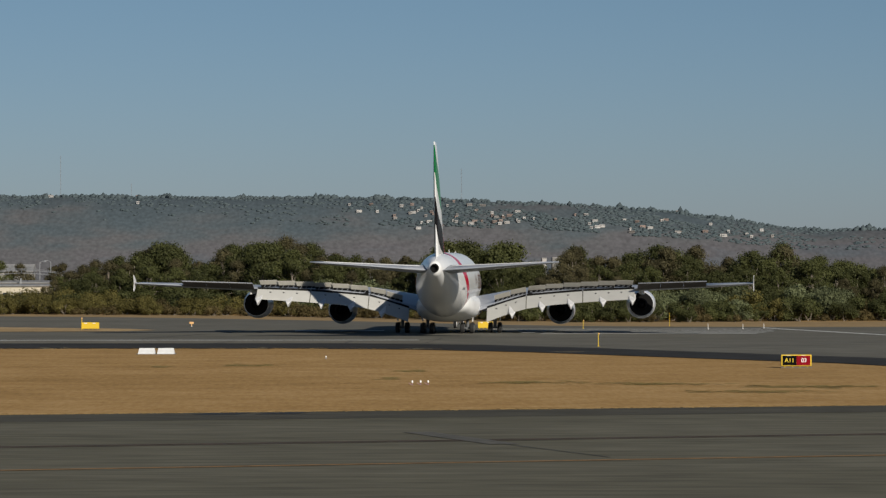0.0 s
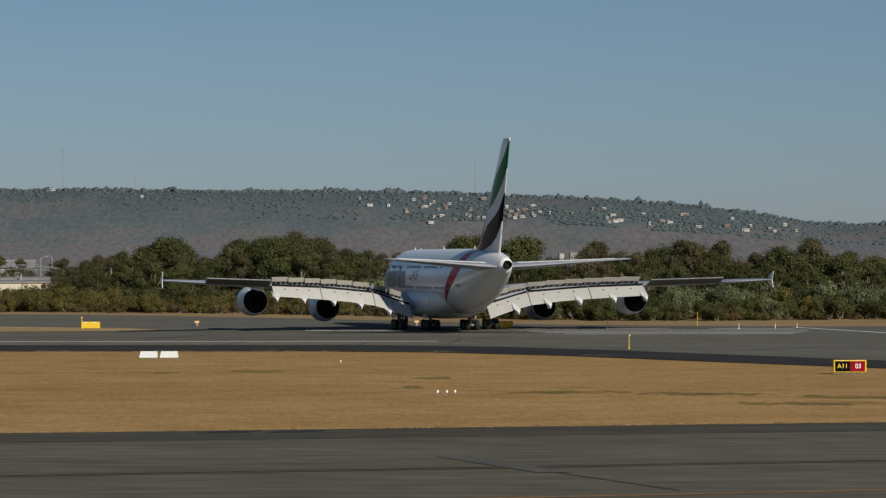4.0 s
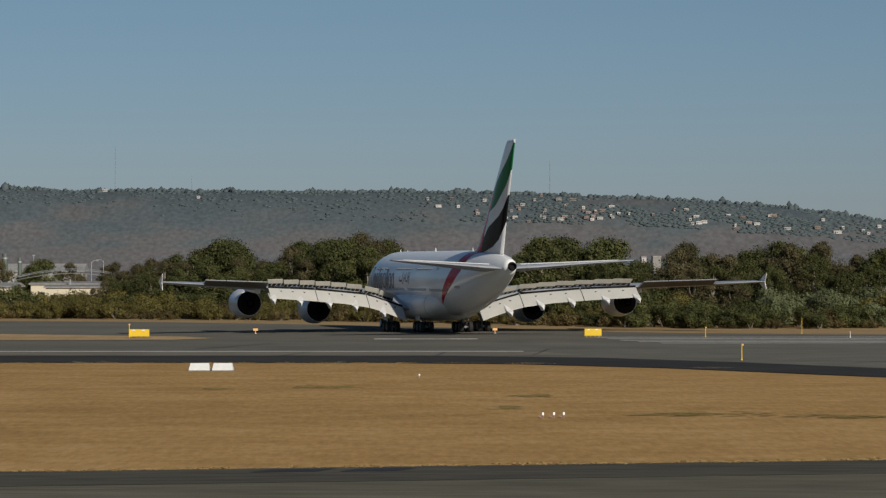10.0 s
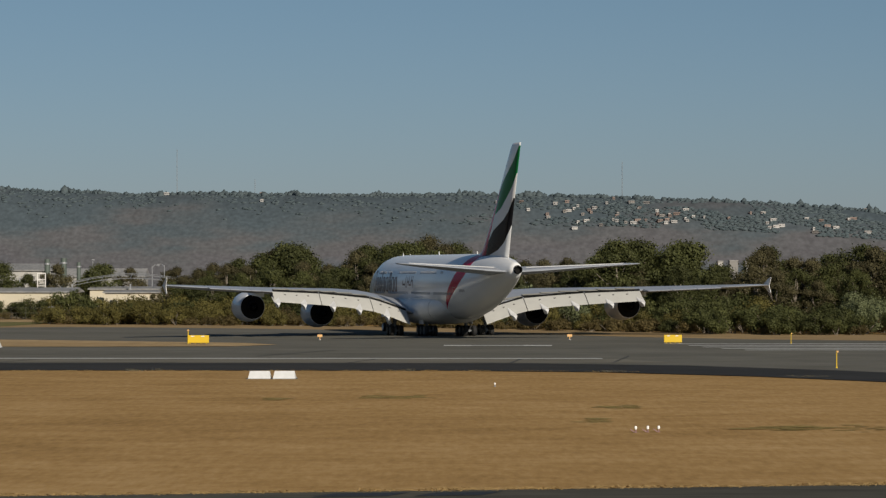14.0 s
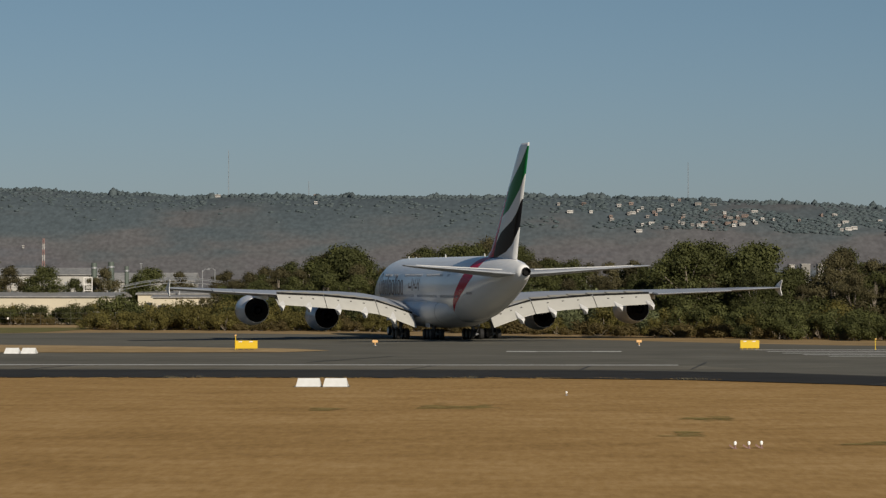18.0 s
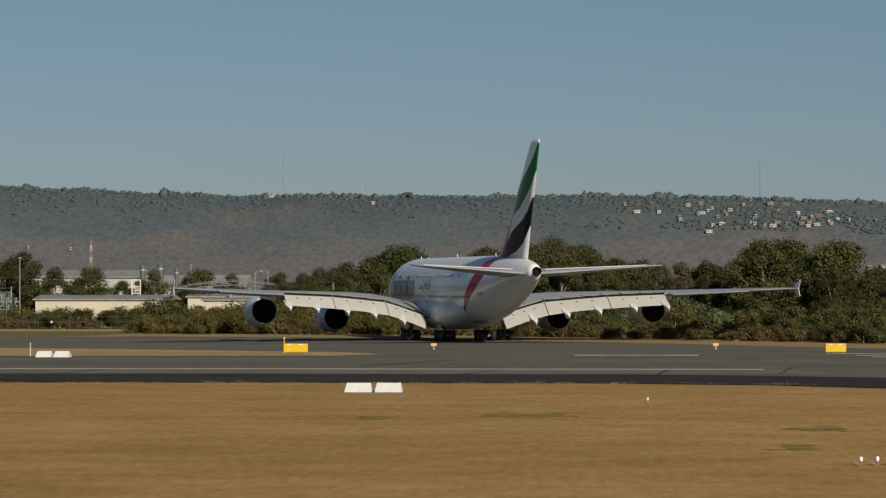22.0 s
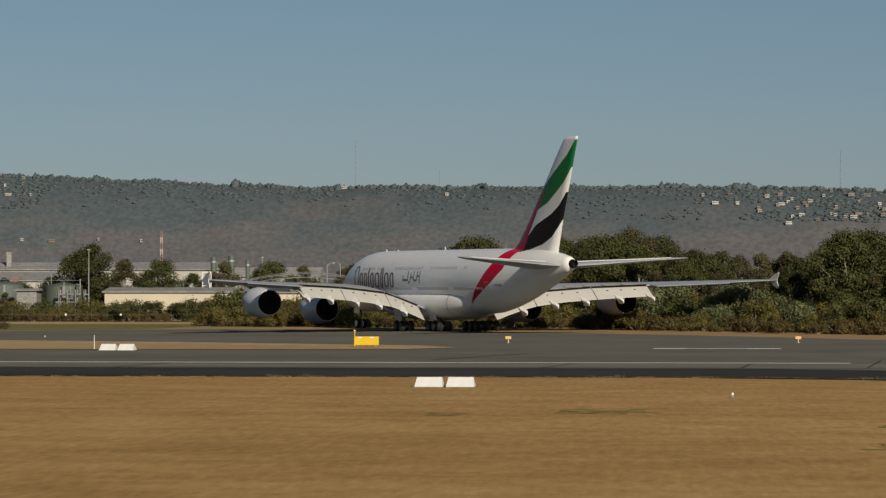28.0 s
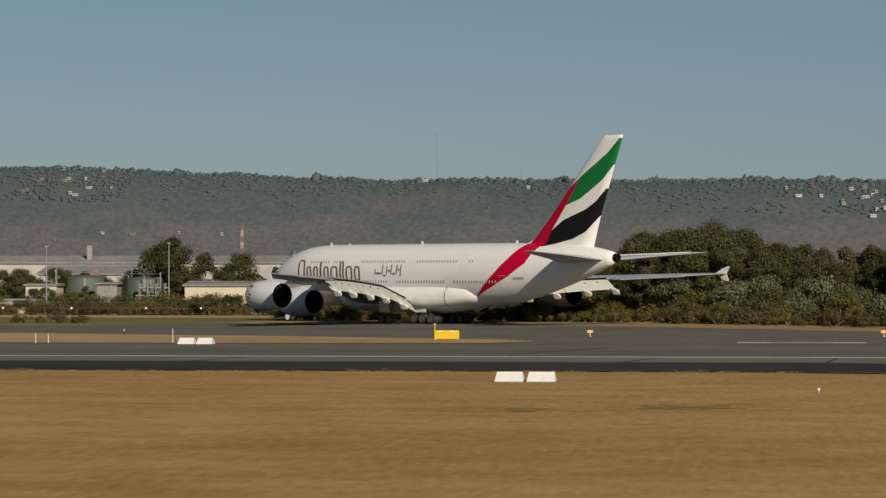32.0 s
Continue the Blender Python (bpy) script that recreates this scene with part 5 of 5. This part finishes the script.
def make_hall(name, label, x0, x1, y, depth, h, wall, roof_h, roof=GREY_ROOF, windows=0, category="building", overhang=0.4):
    w = x1 - x0
    root = thing(name, label, category, at=pose((x0 + x1) / 2, y + depth / 2, 0))
    part("wall", box((w, depth, h), (0, 0, h / 2)), wall, root)
    bm = bmesh.new()
    o = overhang
    v = [bm.verts.new(p) for p in ((-w / 2 - o, -depth / 2 - o, h), (w / 2 + o, -depth / 2 - o, h), (w / 2 + o, depth / 2 + o, h), (-w / 2 - o, depth / 2 + o, h),
                                   (-w / 2 - o, -depth / 2 - o, h + 0.2), (w / 2 + o, -depth / 2 - o, h + 0.2), (w / 2 + o, depth / 2 + o, h + 0.2), (-w / 2 - o, depth / 2 + o, h + 0.2), (-w / 2 - o, 0, h + roof_h), (w / 2 + o, 0, h + roof_h))]
    for f in ((3, 2, 1, 0), (0, 1, 5, 4), (2, 3, 7, 6), (4, 5, 9, 8), (6, 7, 8, 9), (0, 4, 8, 7, 3), (1, 2, 6, 9, 5)):
        bm.faces.new([v[i] for i in f])
    part("roof", bm, roof, root)
    for k in range(windows):
        part("window", box((1.3, 0.1, 0.9), (-w / 2 + w * (k + 0.5) / windows, -depth / 2 - 0.03, h * 0.62)), GLASS_DARK, root)
    return root


make_hall("long_shed", "long low cream shed with a grey roof", -98.9, -76.2, 648, 14, 4.7, CREAM, 0.9, windows=0)
make_hall("terminal_hall", "cream hall under an arched white roof beside trees", -75.7, -55.1, 670, 12, 5.1, CREAM, 0.6, windows=5)
make_hall("office_block", "low cream building with small dark windows", -70.5, -58.2, 650, 8, 4.6, CREAM, 0.5, windows=4)
make_hall("warehouse", "long white warehouse with a grey sheet roof", -150.5, -88.5, 710, 12, 8.7, PALE_WALL, 1.5, windows=0)
make_hall("warehouse", "grey-roofed warehouse behind the trees", -135.5, -113.7, 699.2, 20, 6.6, PALE_WALL, 1.8)
make_hall("warehouse", "grey-roofed warehouse behind the trees", -86.8, -69.2, 705, 9, 7.4, PALE_WALL, 1.8)
make_hall("plant_room", "small grey plant building near the tanks", -117.3, -113.4, 670, 5, 4.1, GREY_ROOF, 0.3)
make_hall("plant_room", "small grey plant building near the tanks", -113.4, -110.0, 646, 4, 5.0, GREY_ROOF, 0.4)
make_hall("plant_room", "pale plant building near the tanks", -130.6, -125.2, 668, 6, 4.7, CREAM, 0.4)
make_hall("white_depot", "white low building with flat roof", -89.5, -81.6, 662, 8, 4.9, PALE_WALL, 0.3, windows=3)
for x0, x1, y, h in ((-118.9, -100.3, 656, 2.4), (-136.5, -120.8, 658, 2.2), (-81.8, -64.2, 638, 2)):
    make_hall("low_wall_shed", "low pale shed behind the hedge", x0, x1, y, 5, h, PALE_WALL, 0.3)
for x, y, w, h in ((6, 640, 1, 8.5), (7.6, 640, 0.9, 8.4), (10.4, 640, 1.1, 8.8), (41.6, 640, 0.9, 10.3), (44, 640, 1.5, 10.4), (46.6, 640, 1.0, 10.4), (49.6, 640, 1.1, 9.9), (-33.9, 640, 0.7, 11.9), (-39.2, 640, 0.5, 10.2), (-31.9, 640, 0.5, 11.3)):
    make_hall("far_block", "pale concrete block showing above the trees", x - w / 2, x + w / 2, y, 4, h, HOUSE_WALL, 0.2, windows=2, overhang=0.04)


def make_tank(x, y, r, h):
    root = thing("storage_tank", "green cylindrical storage tank", "tank", "storage tanks", at=pose(x, y, 0))
    part("shell", lathe([(0, r), (h, r), (h + 0.05, r + 0.06), (h + 0.12, r + 0.06), (h + 0.16, r)], 40, "z"), TANK_GREEN, root, "", 40)
    part("tank_roof", lathe([(h + 0.15, r), (h + 0.6, 0.1)], 40, "z"), TANK_GREEN, root, "", 40)
    part("ladder", box((0.4, 0.12, h), (0.6, -r - 0.05, h / 2)), STEEL, root)
    bm = bmesh.new()
    add_tube(bm, [(r * 0.98 * math.cos(a), r * 0.98 * math.sin(a), h + 0.95) for a in [k * 0.3 for k in range(22)]], [0.04] * 22, 5)
    part("guard_rail", bm, STEEL, root)


make_tank(-121.1, 673, 3.3, 6.0)
make_tank(-106.0, 649, 3.1, 5.8)
make_tank(-101.9, 678, 2.6, 5.4)


def make_pole(x, y, h, arm=0.0, name="lamp_post", label="tall grey lamp post", r=0.12):
    root = thing(name, label, "lamp post", "lamp posts", at=pose(x, y, 0))
    part("pole", tube([(0, 0, 0), (0, 0, h * 0.6), (0, 0, h)], [r, r * 0.75, r * 0.5], 8), STEEL, root)
    if arm:
        part("arm", tube([(0, 0, h - 0.3), (arm * 0.5, 0, h + 0.25), (arm, 0, h + 0.2)], [0.06, 0.05, 0.05], 6), STEEL, root)
        part("lamp_head", box((0.5, 0.28, 0.14), (arm + 0.15 * (1 if arm > 0 else -1), 0, h + 0.16), bevel=0.03), STEEL, root)
    else:
        part("head_frame", box((0.5, 0.3, 0.22), (0, 0, h), bevel=0.04), STEEL, root)


for x, y, h, arm in ((-100.1, 640, 11.8, 0), (-120.6, 640, 11.2, 0), (-41.4, 628, 10.2, 0), (-40, 628, 8.9, 0), (-125.1, 668, 7.9, 0.9), (-126.4, 673, 7.3, 0), (-112.5, 658, 6.3, 1), (-110.8, 660, 6.5, -1), (-105.2, 653, 5.9, 1), (-65.7, 688, 9.6, 1), (-63.4, 688.8, 9.8, -1), (-60.8, 688, 8.9, 0), (-76.1, 678, 10.8, 0), (-74.6, 680, 9.8, 0), (-14, 602, 11.4, 0.06), (-11.9, 604, 11.5, -0.06), (-122.1, 683, 6.9, 0), (-114.8, 683, 8.3, 0), (-95.2, 683, 7.5, 0.8), (-89.9, 676, 7.3, 0)):
    make_pole(x, y, h, arm)


def pipe_rack(x, y, w, h):
    """A steel frame with pipes running over it and short vent stacks."""
    root = thing("pipe_rack", "grey steel pipe rack with vent stacks beside the tanks", "pipe rack", at=pose(x, y, 0))
    for k in range(4):
        for dy in (-0.8, 0.8):
            part("upright", box((0.14, 0.14, h), (-w / 2 + w * k / 3, dy, h / 2)), GREY_ROOF, root)
        part("crossbeam", box((0.12, 1.8, 0.14), (-w / 2 + w * k / 3, 0, h * 0.82)), GREY_ROOF, root)
    for k, z in enumerate((h * 0.6, h * 0.82 + 0.15, h * 0.82 + 0.15)):
        part("pipe", tube([(-w / 2 - 0.6, -0.5 + 0.5 * k, z), (w / 2 + 0.6, -0.5 + 0.5 * k, z)], [0.11, 0.11], 8), GREY_ROOF, root)
    for dx, up in ((-0.35, 1.25), (-0.1, 1.1), (0.3, 1.35)):
        part("vent_stack", tube([(w * dx, 0.3, h * 0.8), (w * dx, 0.3, h * up)], [0.13, 0.1], 10), GREY_ROOF, root)


pipe_rack(-103.6, 644, 4.2, 5.2)


def make_mast(x, y, z0, h, wide, red):
    root = thing("lattice_mast", "thin red and white lattice mast" if red else "thin pale guyed radio mast", "mast", at=pose(x, y, z0))
    bays = 10
    for k in range(bays):
        a, b = h * k / bays, h * (k + 1) / bays
        bm = bmesh.new()
        w0, w1 = wide * (1 - 0.6 * k / bays), wide * (1 - 0.6 * (k + 1) / bays)
        for sx, sy in ((-1, -1), (1, -1), (1, 1), (-1, 1)):
            add_tube(bm, [(sx * w0, sy * w0, a), (sx * w1, sy * w1, b)], [wide * 0.22] * 2, 4)
        add_tube(bm, [(-w0, -w0, a), (w1, -w1, b)], [wide * 0.12] * 2, 4)
        add_tube(bm, [(w0, w0, a), (-w1, w1, b)], [wide * 0.12] * 2, 4)
        part("mast_bay", bm, RED_PAINT if red and k % 2 else (MAST_WHITE if red else MAST_GREY), root)


make_mast(-99.6, 712, 5, 11.0, 0.3, True)
for x, top in ((27.7, 31.2), (-49.7, 28.4), (-67.0, 35.1)):
    make_mast(x, crest_y(x), hill_z(x, crest_y(x)) - 1, top + 1 - hill_z(x, crest_y(x)), 0.09, False)
for x, y, h, r in ((-86.3, 688.4, 11, 0.54), (-83.1, 688.6, 11.2, 0.59), (-80.2, 689, 10.4, 0.39)):
    root = thing("green_stack", "dark green steel chimney stack", "chimney", "chimney stacks", at=pose(x, y, 0))
    part("shaft", lathe([(0, r), (h, r), (h, r * 0.8), (h - 0.6, r * 0.8)], 20, "z"), TANK_GREEN, root, "", 40)
    part("collar", lathe([(h * 0.9, r + 0.02), (h * 0.9, r + 0.1), (h * 0.93, r + 0.1), (h * 0.93, r + 0.02)], 20, "z"), STEEL, root)
tower = thing("concrete_tower", "pale square concrete tower behind the sheds", "tower", at=pose(-128.6, 712.4, 0))
part("shaft", box((0.9, 0.9, 11.8), (0, 0, 5.9)), GREY_ROOF, tower)
part("cap", box((1.05, 1.05, 0.3), (0, 0, 11.95)), GREY_ROOF, tower)
gantry = thing("gantry", "white steel gantry frame beside the shed", "gantry", at=pose(-86, 678, 0))
for dx in (-0.75, 0.75):
    part("upright", box((0.16, 0.16, 8.3), (dx, 0, 4.15)), WHITE_POST, gantry)
for z in (5.8, 7.0, 8.2):
    part("cross_beam", box((1.66, 0.14, 0.14), (0, 0, z)), WHITE_POST, gantry)
bb = thing("billboard", "small red billboard on a shed", "billboard", at=pose(-124.1, 696, 0))
part("panel", box((1.4, 0.15, 1.0), (0, 0, 7.0)), RED_PAINT, bb)
part("leg", box((0.12, 0.12, 6.6), (0, 0.02, 3.3)), STEEL, bb)

# perimeter fence before the hedge on the far side
fence = thing("perimeter_fence", "grey chain-link airfield fence in front of the hedge", "fence")
for k in range(30):
    part("post", tube([(-142 + k * 2.6, 630, 0), (-142 + k * 2.6, 630, 2.3)], [0.024, 0.024], 6), FENCE_GREY, fence)
for z in (0.3, 1.2, 2.1):
    part("rail_wire", tube([(-142, 630, z), (-66.6, 630, z)], [0.015, 0.015], 5), FENCE_GREY, fence)
for x in (-102, -114.2, -93, -125.5):
    sg = thing("warning_plate", "small white plate on the airfield fence", "sign", "fence plates", at=pose(x, 629.955, 1.2))
    part("plate", box((0.3, 0.03, 0.3), (0, 0, 0)), WHITE_POST, sg)
    part("back_clip", box((0.3, 0.05, 0.05), (0, 0.04, 0)), STEEL, sg)
# arched roof trusses over the cream hall
hall = thing("arched_canopy", "white arched steel canopy over the hall", "canopy", at=pose(-67.8, 673, 0))
for k in range(9):
    pts = [(-11 + 2.75 * k, -5 + 10 * u / 8, 5.9 + 1.4 * math.sin(math.pi * (k + 0.0001) / 8) + 0.9 * math.sin(math.pi * u / 8)) for u in range(9)]
    part("truss", tube(pts, [0.045] * 9, 6), STEEL, hall)
for u in (0, 2, 4, 6, 8):
    part("purlin", tube([(-11 + 2.75 * k, -5 + 10 * u / 8, 5.9 + 1.4 * math.sin(math.pi * (k + 0.0001) / 8) + 0.9 * math.sin(math.pi * u / 8)) for k in range(9)], [0.045] * 9, 6), STEEL, hall)
for dx in (-11, 0, 11):
    part("column", box((0.25, 0.25, 6.2), (dx, -4.9, 3.1)), STEEL, hall)

# ---- signs, markers and lights on the field ----
def gable_marker(x, y, w=1.5, label="white gable marker lying on the grass"):
    root = thing("gable_marker", label, "marker", "gable markers", at=pose(x, y, 0))
    bm = bmesh.new()
    d, h = 2.2, 0.62
    v = [bm.verts.new(p) for p in ((-w / 2, -d / 2, 0.02), (w / 2, -d / 2, 0.02), (w / 2, d / 2, 0.02), (-w / 2, d / 2, 0.02), (-w / 2 + 0.1, -0.08, h), (w / 2 - 0.1, -0.08, h), (w / 2 - 0.1, 0.08, h), (-w / 2 + 0.1, 0.08, h))]
    for f in ((3, 2, 1, 0), (4, 5, 6, 7), (0, 1, 5, 4), (1, 2, 6, 5), (2, 3, 7, 6), (3, 0, 4, 7)):
        bm.faces.new([v[i] for i in f])
    part("panel", bm, WHITE, root)
    part("base_strip", box((w + 0.25, d + 0.2, 0.05), (0, 0, 0.02)), ASPHALT_OLD, root)
    return root


for x, y in ((-19.75, 320.5), (-17.8, 320.5), (-57.85, 421.6), (-56.1, 421.6)):
    gable_marker(x, y, 1.75 if y < 400 else 1.55)


def sign_box(x, y, w, h, label, front=None, turn=0):
    root = thing("airfield_sign", label, "sign", "airfield signs", at=pose(x, y, 0.05, 0, 0, turn))
    part("case", box((w, 0.35, h), (0, 0, 0.14 + h / 2), bevel=0.04), YELLOW, root)
    for k in range(4):
        part("leg", tube([(-w / 2 + w * (k + 0.5) / 4, 0, 0), (-w / 2 + w * (k + 0.5) / 4, 0, 0.16)], [0.05, 0.05], 8), YELLOW, root)
    part("plinth", box((w + 0.1, 0.6, 0.05), (0, 0, 0.0)), ASPHALT_OLD, root)
    for dx in (-0.25, 0.22):
        part("data_plate", box((w * 0.16, 0.02, 0.1), (w * dx, -0.185, 0.06 + h * 0.96)), WHITE_POST, root)
    return root


back = "bright yellow back of an airfield sign box"
a = sign_box(-34.9, 438.4, 2.5, 0.88, back)
part("side_post", tube([(-1.15, -0.2, 0), (-1.15, -0.2, 1.55)], [0.06, 0.05], 8), YELLOW, a)
part("post_lamp", box((0.2, 0.2, 0.16), (-1.15, -0.2, 1.6), bevel=0.03), ORANGE, a)
sign_box(20.4, 441.6, 2.1, 0.88, back)

hold = sign_box(40.3, 275.4, 2.7, 1.0, "black and red holding position sign with letters A11 and 03")
part("black_face", box((1.22, 0.03, 0.84), (-0.62, -0.19, 0.63)), SIGN_BLACK, hold)
part("red_face", box((1.22, 0.03, 0.84), (0.62, -0.19, 0.63)), RED_SIGN, hold)
for text, dx, m in (("A11", -0.62, YELLOW_TEXT), ("03", 0.66, WHITE_TEXT)):
    fc = bpy.data.curves.new("lettering", 'FONT')
    fc.body, fc.size, fc.align_x, fc.align_y, fc.extrude = text, 0.52, 'CENTER', 'CENTER', 0.006
    fc.materials.append(m)
    ob = new("lettering", fc)
    ob.parent = hold
    ob.matrix_basis = pose(dx, -0.215, 0.63, 90, 0, 0)


def marker_post(x, y, h, r, mat, label, tip=None):
    root = thing("marker_post", label, "post", "marker posts", at=pose(x, y, 0))
    part("post", tube([(0, 0, 0), (0, 0, h)], [r, r * 0.8], 8), mat, root)
    part("foot", lathe([(0, r * 2.2), (0.1, r * 2.0), (0.14, r)], 10, "z"), mat, root)
    if tip:
        part("lamp", box((r * 3.2, r * 3.2, 0.16), (r * 1.6, 0, h - 0.1), bevel=0.03), tip, root)


yp, wp = "thin yellow marker post with a small lamp", "thin white marker post in the dry grass"
marker_post(28.7, 347.9, 1.55, 0.05, YELLOW, yp, ORANGE)
marker_post(34.3, 442.5, 1.3, 0.042, YELLOW, yp, ORANGE)
marker_post(48.6, 462, 2.0, 0.032, YELLOW, yp)
for x, y, h in ((51.6, 438.9, 0.85), (56.9, 441.9, 0.7), (60.3, 445, 0.7), (-73.2, 425.2, 0.95), (-72, 425.3, 0.9), (-60.1, 426.3, 1.4)):
    marker_post(x, y, h, 0.038, WHITE_POST, wp)


def taxi_marker(x, y):
    root = thing("taxi_marker", "small orange-yellow marker board on a short stalk", "marker", "taxiway marker boards", at=pose(x, y, 0.03))
    part("board", box((0.62, 0.08, 0.3), (0, 0, 0.52), bevel=0.02), ORANGE, root)
    part("stalk", tube([(0, 0.02, 0), (0, 0.02, 0.45)], [0.06, 0.05], 8), ORANGE, root)
    part("base", lathe([(0, 0.2), (0.05, 0.18), (0.08, 0.06)], 12, "z"), STEEL, root)


for x, y in ((-21.9, 461.8), (9.0, 463.5)):
    taxi_marker(x, y)


def ground_light(x, y, h, label, red=False):
    root = thing("ground_light", label, "light", "ground lights", at=pose(x, y, 0))
    part("lamp", lathe([(h * 0.5, 0.055), (h * 0.8, 0.075), (h, 0.045)], 14, "z"), WHITE_TEXT, root, "", 40)
    part("stem", lathe([(0, 0.1), (h * 0.05, 0.1), (h * 0.1, 0.045), (h * 0.46, 0.045)], 10, "z"), RED_PAINT if red else STEEL, root)
    if red:
        part("bracket", box((0.3, 0.05, 0.06), (-0.15, 0, h * 0.25), Matrix.Rotation(0.6, 3, 'Y')), RED_PAINT, root)


for k, dx in enumerate((-0.62, 0.02, 0.6)):
    ground_light(6.1 + dx, 237.5 + 0.2 * k, 0.34, "short white ground light on a reddish foot in the grass", k != 5)
for x, y in ((-1.4, 303.7), (-76.8, 486.1), (-56.9, 423.4)):
    ground_light(x, y, 0.28, "small white ground light in the dry grass")

# tufts along the edges of the asphalt
random.seed(41)
def tuft(bm, x, y, h, slot):
    for k in range(16):
        a, r = random.uniform(0, 6.28), random.uniform(0.05, 0.6)
        bx, by = x + r * math.cos(a), y + r * math.sin(a)
        dx, dy = random.uniform(-0.3, 0.3), random.uniform(-0.2, 0.2)
        f = bm.faces.new([bm.verts.new(p) for p in ((bx - 0.04, by, 0.02), (bx + 0.04, by, 0.02), (bx + dx, by + dy, h * random.uniform(0.5, 1.0)))])
        f.material_index = slot


TUFT = material("weed_straw", (0.075, 0.067, 0.045), 0.9)
TUFT_G = material("bleached_weed", (0.27, 0.18, 0.07), 0.9)
bm = bmesh.new()
for x in (-55.0, -31.0, -9.5, 8.0, 24.0):
    for k in range(6):
        tuft(bm, x + random.uniform(-1.5, 1.5), 340.6 + random.uniform(-1.2, 1.6) - (max(0, x - 4) * 0.8), random.uniform(0.1, 0.26), 0)
# a ragged fringe where the grass meets the asphalt
for k in range(420):
    x = random.uniform(-30, 36)
    tuft(bm, x, edge(x) + random.uniform(-0.3, 1.2), random.uniform(0.05, 0.13), 1)
for k in range(260):
    x = random.uniform(-95, 12)
    tuft(bm, x, 340.2 + random.uniform(-0.9, 0.4) - max(0, x) * 0.35, random.uniform(0.05, 0.12), 1)
tagged(new("weed_tufts", mesh_of(bm, "weed_tufts", (TUFT, TUFT_G))), "ragged fringe of dry weeds along the asphalt", "weeds", "", "stuff")


# ---- what moves ----
# the airliner: seconds, place and heading
PLANE_ROWS = [
    (0, 14.3, 416.9, -4.7), (1, 14.4, 419.2, -0.2), (2, 14.3, 423.2, 3.9), (3, 13.6, 429.3, 7.4), (4.5, 12.0, 437.7, 11.2), (6, 9.7, 447.7, 13.1), (7.5, 6.9, 460.0, 13.5), (9, 4.0, 468.1, 13.7), (11, 0.1, 476.1, 14.2), (13, -4.6, 484.0, 15.0), (15, -8.6, 492.7, 15.7), (17, -12.2, 500.2, 16.2), (19, -15.8, 507.1, 16.6), (21, -19.3, 515.3, 16.7), (23, -22.6, 522.2, 17.2), (25.5, -26.9, 530.5, 20.8), (27.5, -31.4, 536.2, 26.7), (28, -32.7, 537.3, 28.4), (29, -35.6, 539.8, 32.8), (30, -38.7, 542.4, 37.2), (31, -42.6, 545.4, 41.6), (32, -46.7, 548.0, 46.3)]


def motions():
    walk(PLANE, [(t, pose(x, y, 0.03, 0, 0, h)) for t, x, y, h in PLANE_ROWS])
    for ob, hinge, axis, up, down, delay in MOVERS:
        if delay:
            rows = [(0, up), (11.5, up), (12.0, up * 0.55 + down * 0.45), (12.5, up * 0.1 + down * 0.9), (12.8, down), (32, down)]
        else:
            rows = [(0, up), (11.3, up), (12.0, up * 0.8 + down * 0.2), (12.5, up * 0.6 + down * 0.4), (13.0, up * 0.42 + down * 0.58), (13.5, up * 0.22 + down * 0.78), (14.0, up * 0.05 + down * 0.95), (14.3, down), (32, down)]
        walk(ob, [(t, Matrix.Translation(hinge) @ Matrix.Rotation(radians(a), 4, axis)) for t, a in rows])
    # wheels roll with the way made good
    way, marks = 0.0, [(0.0, 0.0)]
    for (t0, x0, y0, _), (t1, x1, y1, _) in zip(PLANE_ROWS, PLANE_ROWS[1:]):
        step = math.hypot(x1 - x0, y1 - y0)
        n = max(1, math.ceil(step / 0.85))
        marks += [(t0 + (t1 - t0) * k / n, way + step * k / n) for k in range(1, n + 1)]
        way += step
    for ob, place, r in WHEELS:
        walk(ob, [(t, Matrix.Translation(place) @ Matrix.Rotation(-d / r, 4, 'X')) for t, d in marks])


motions()
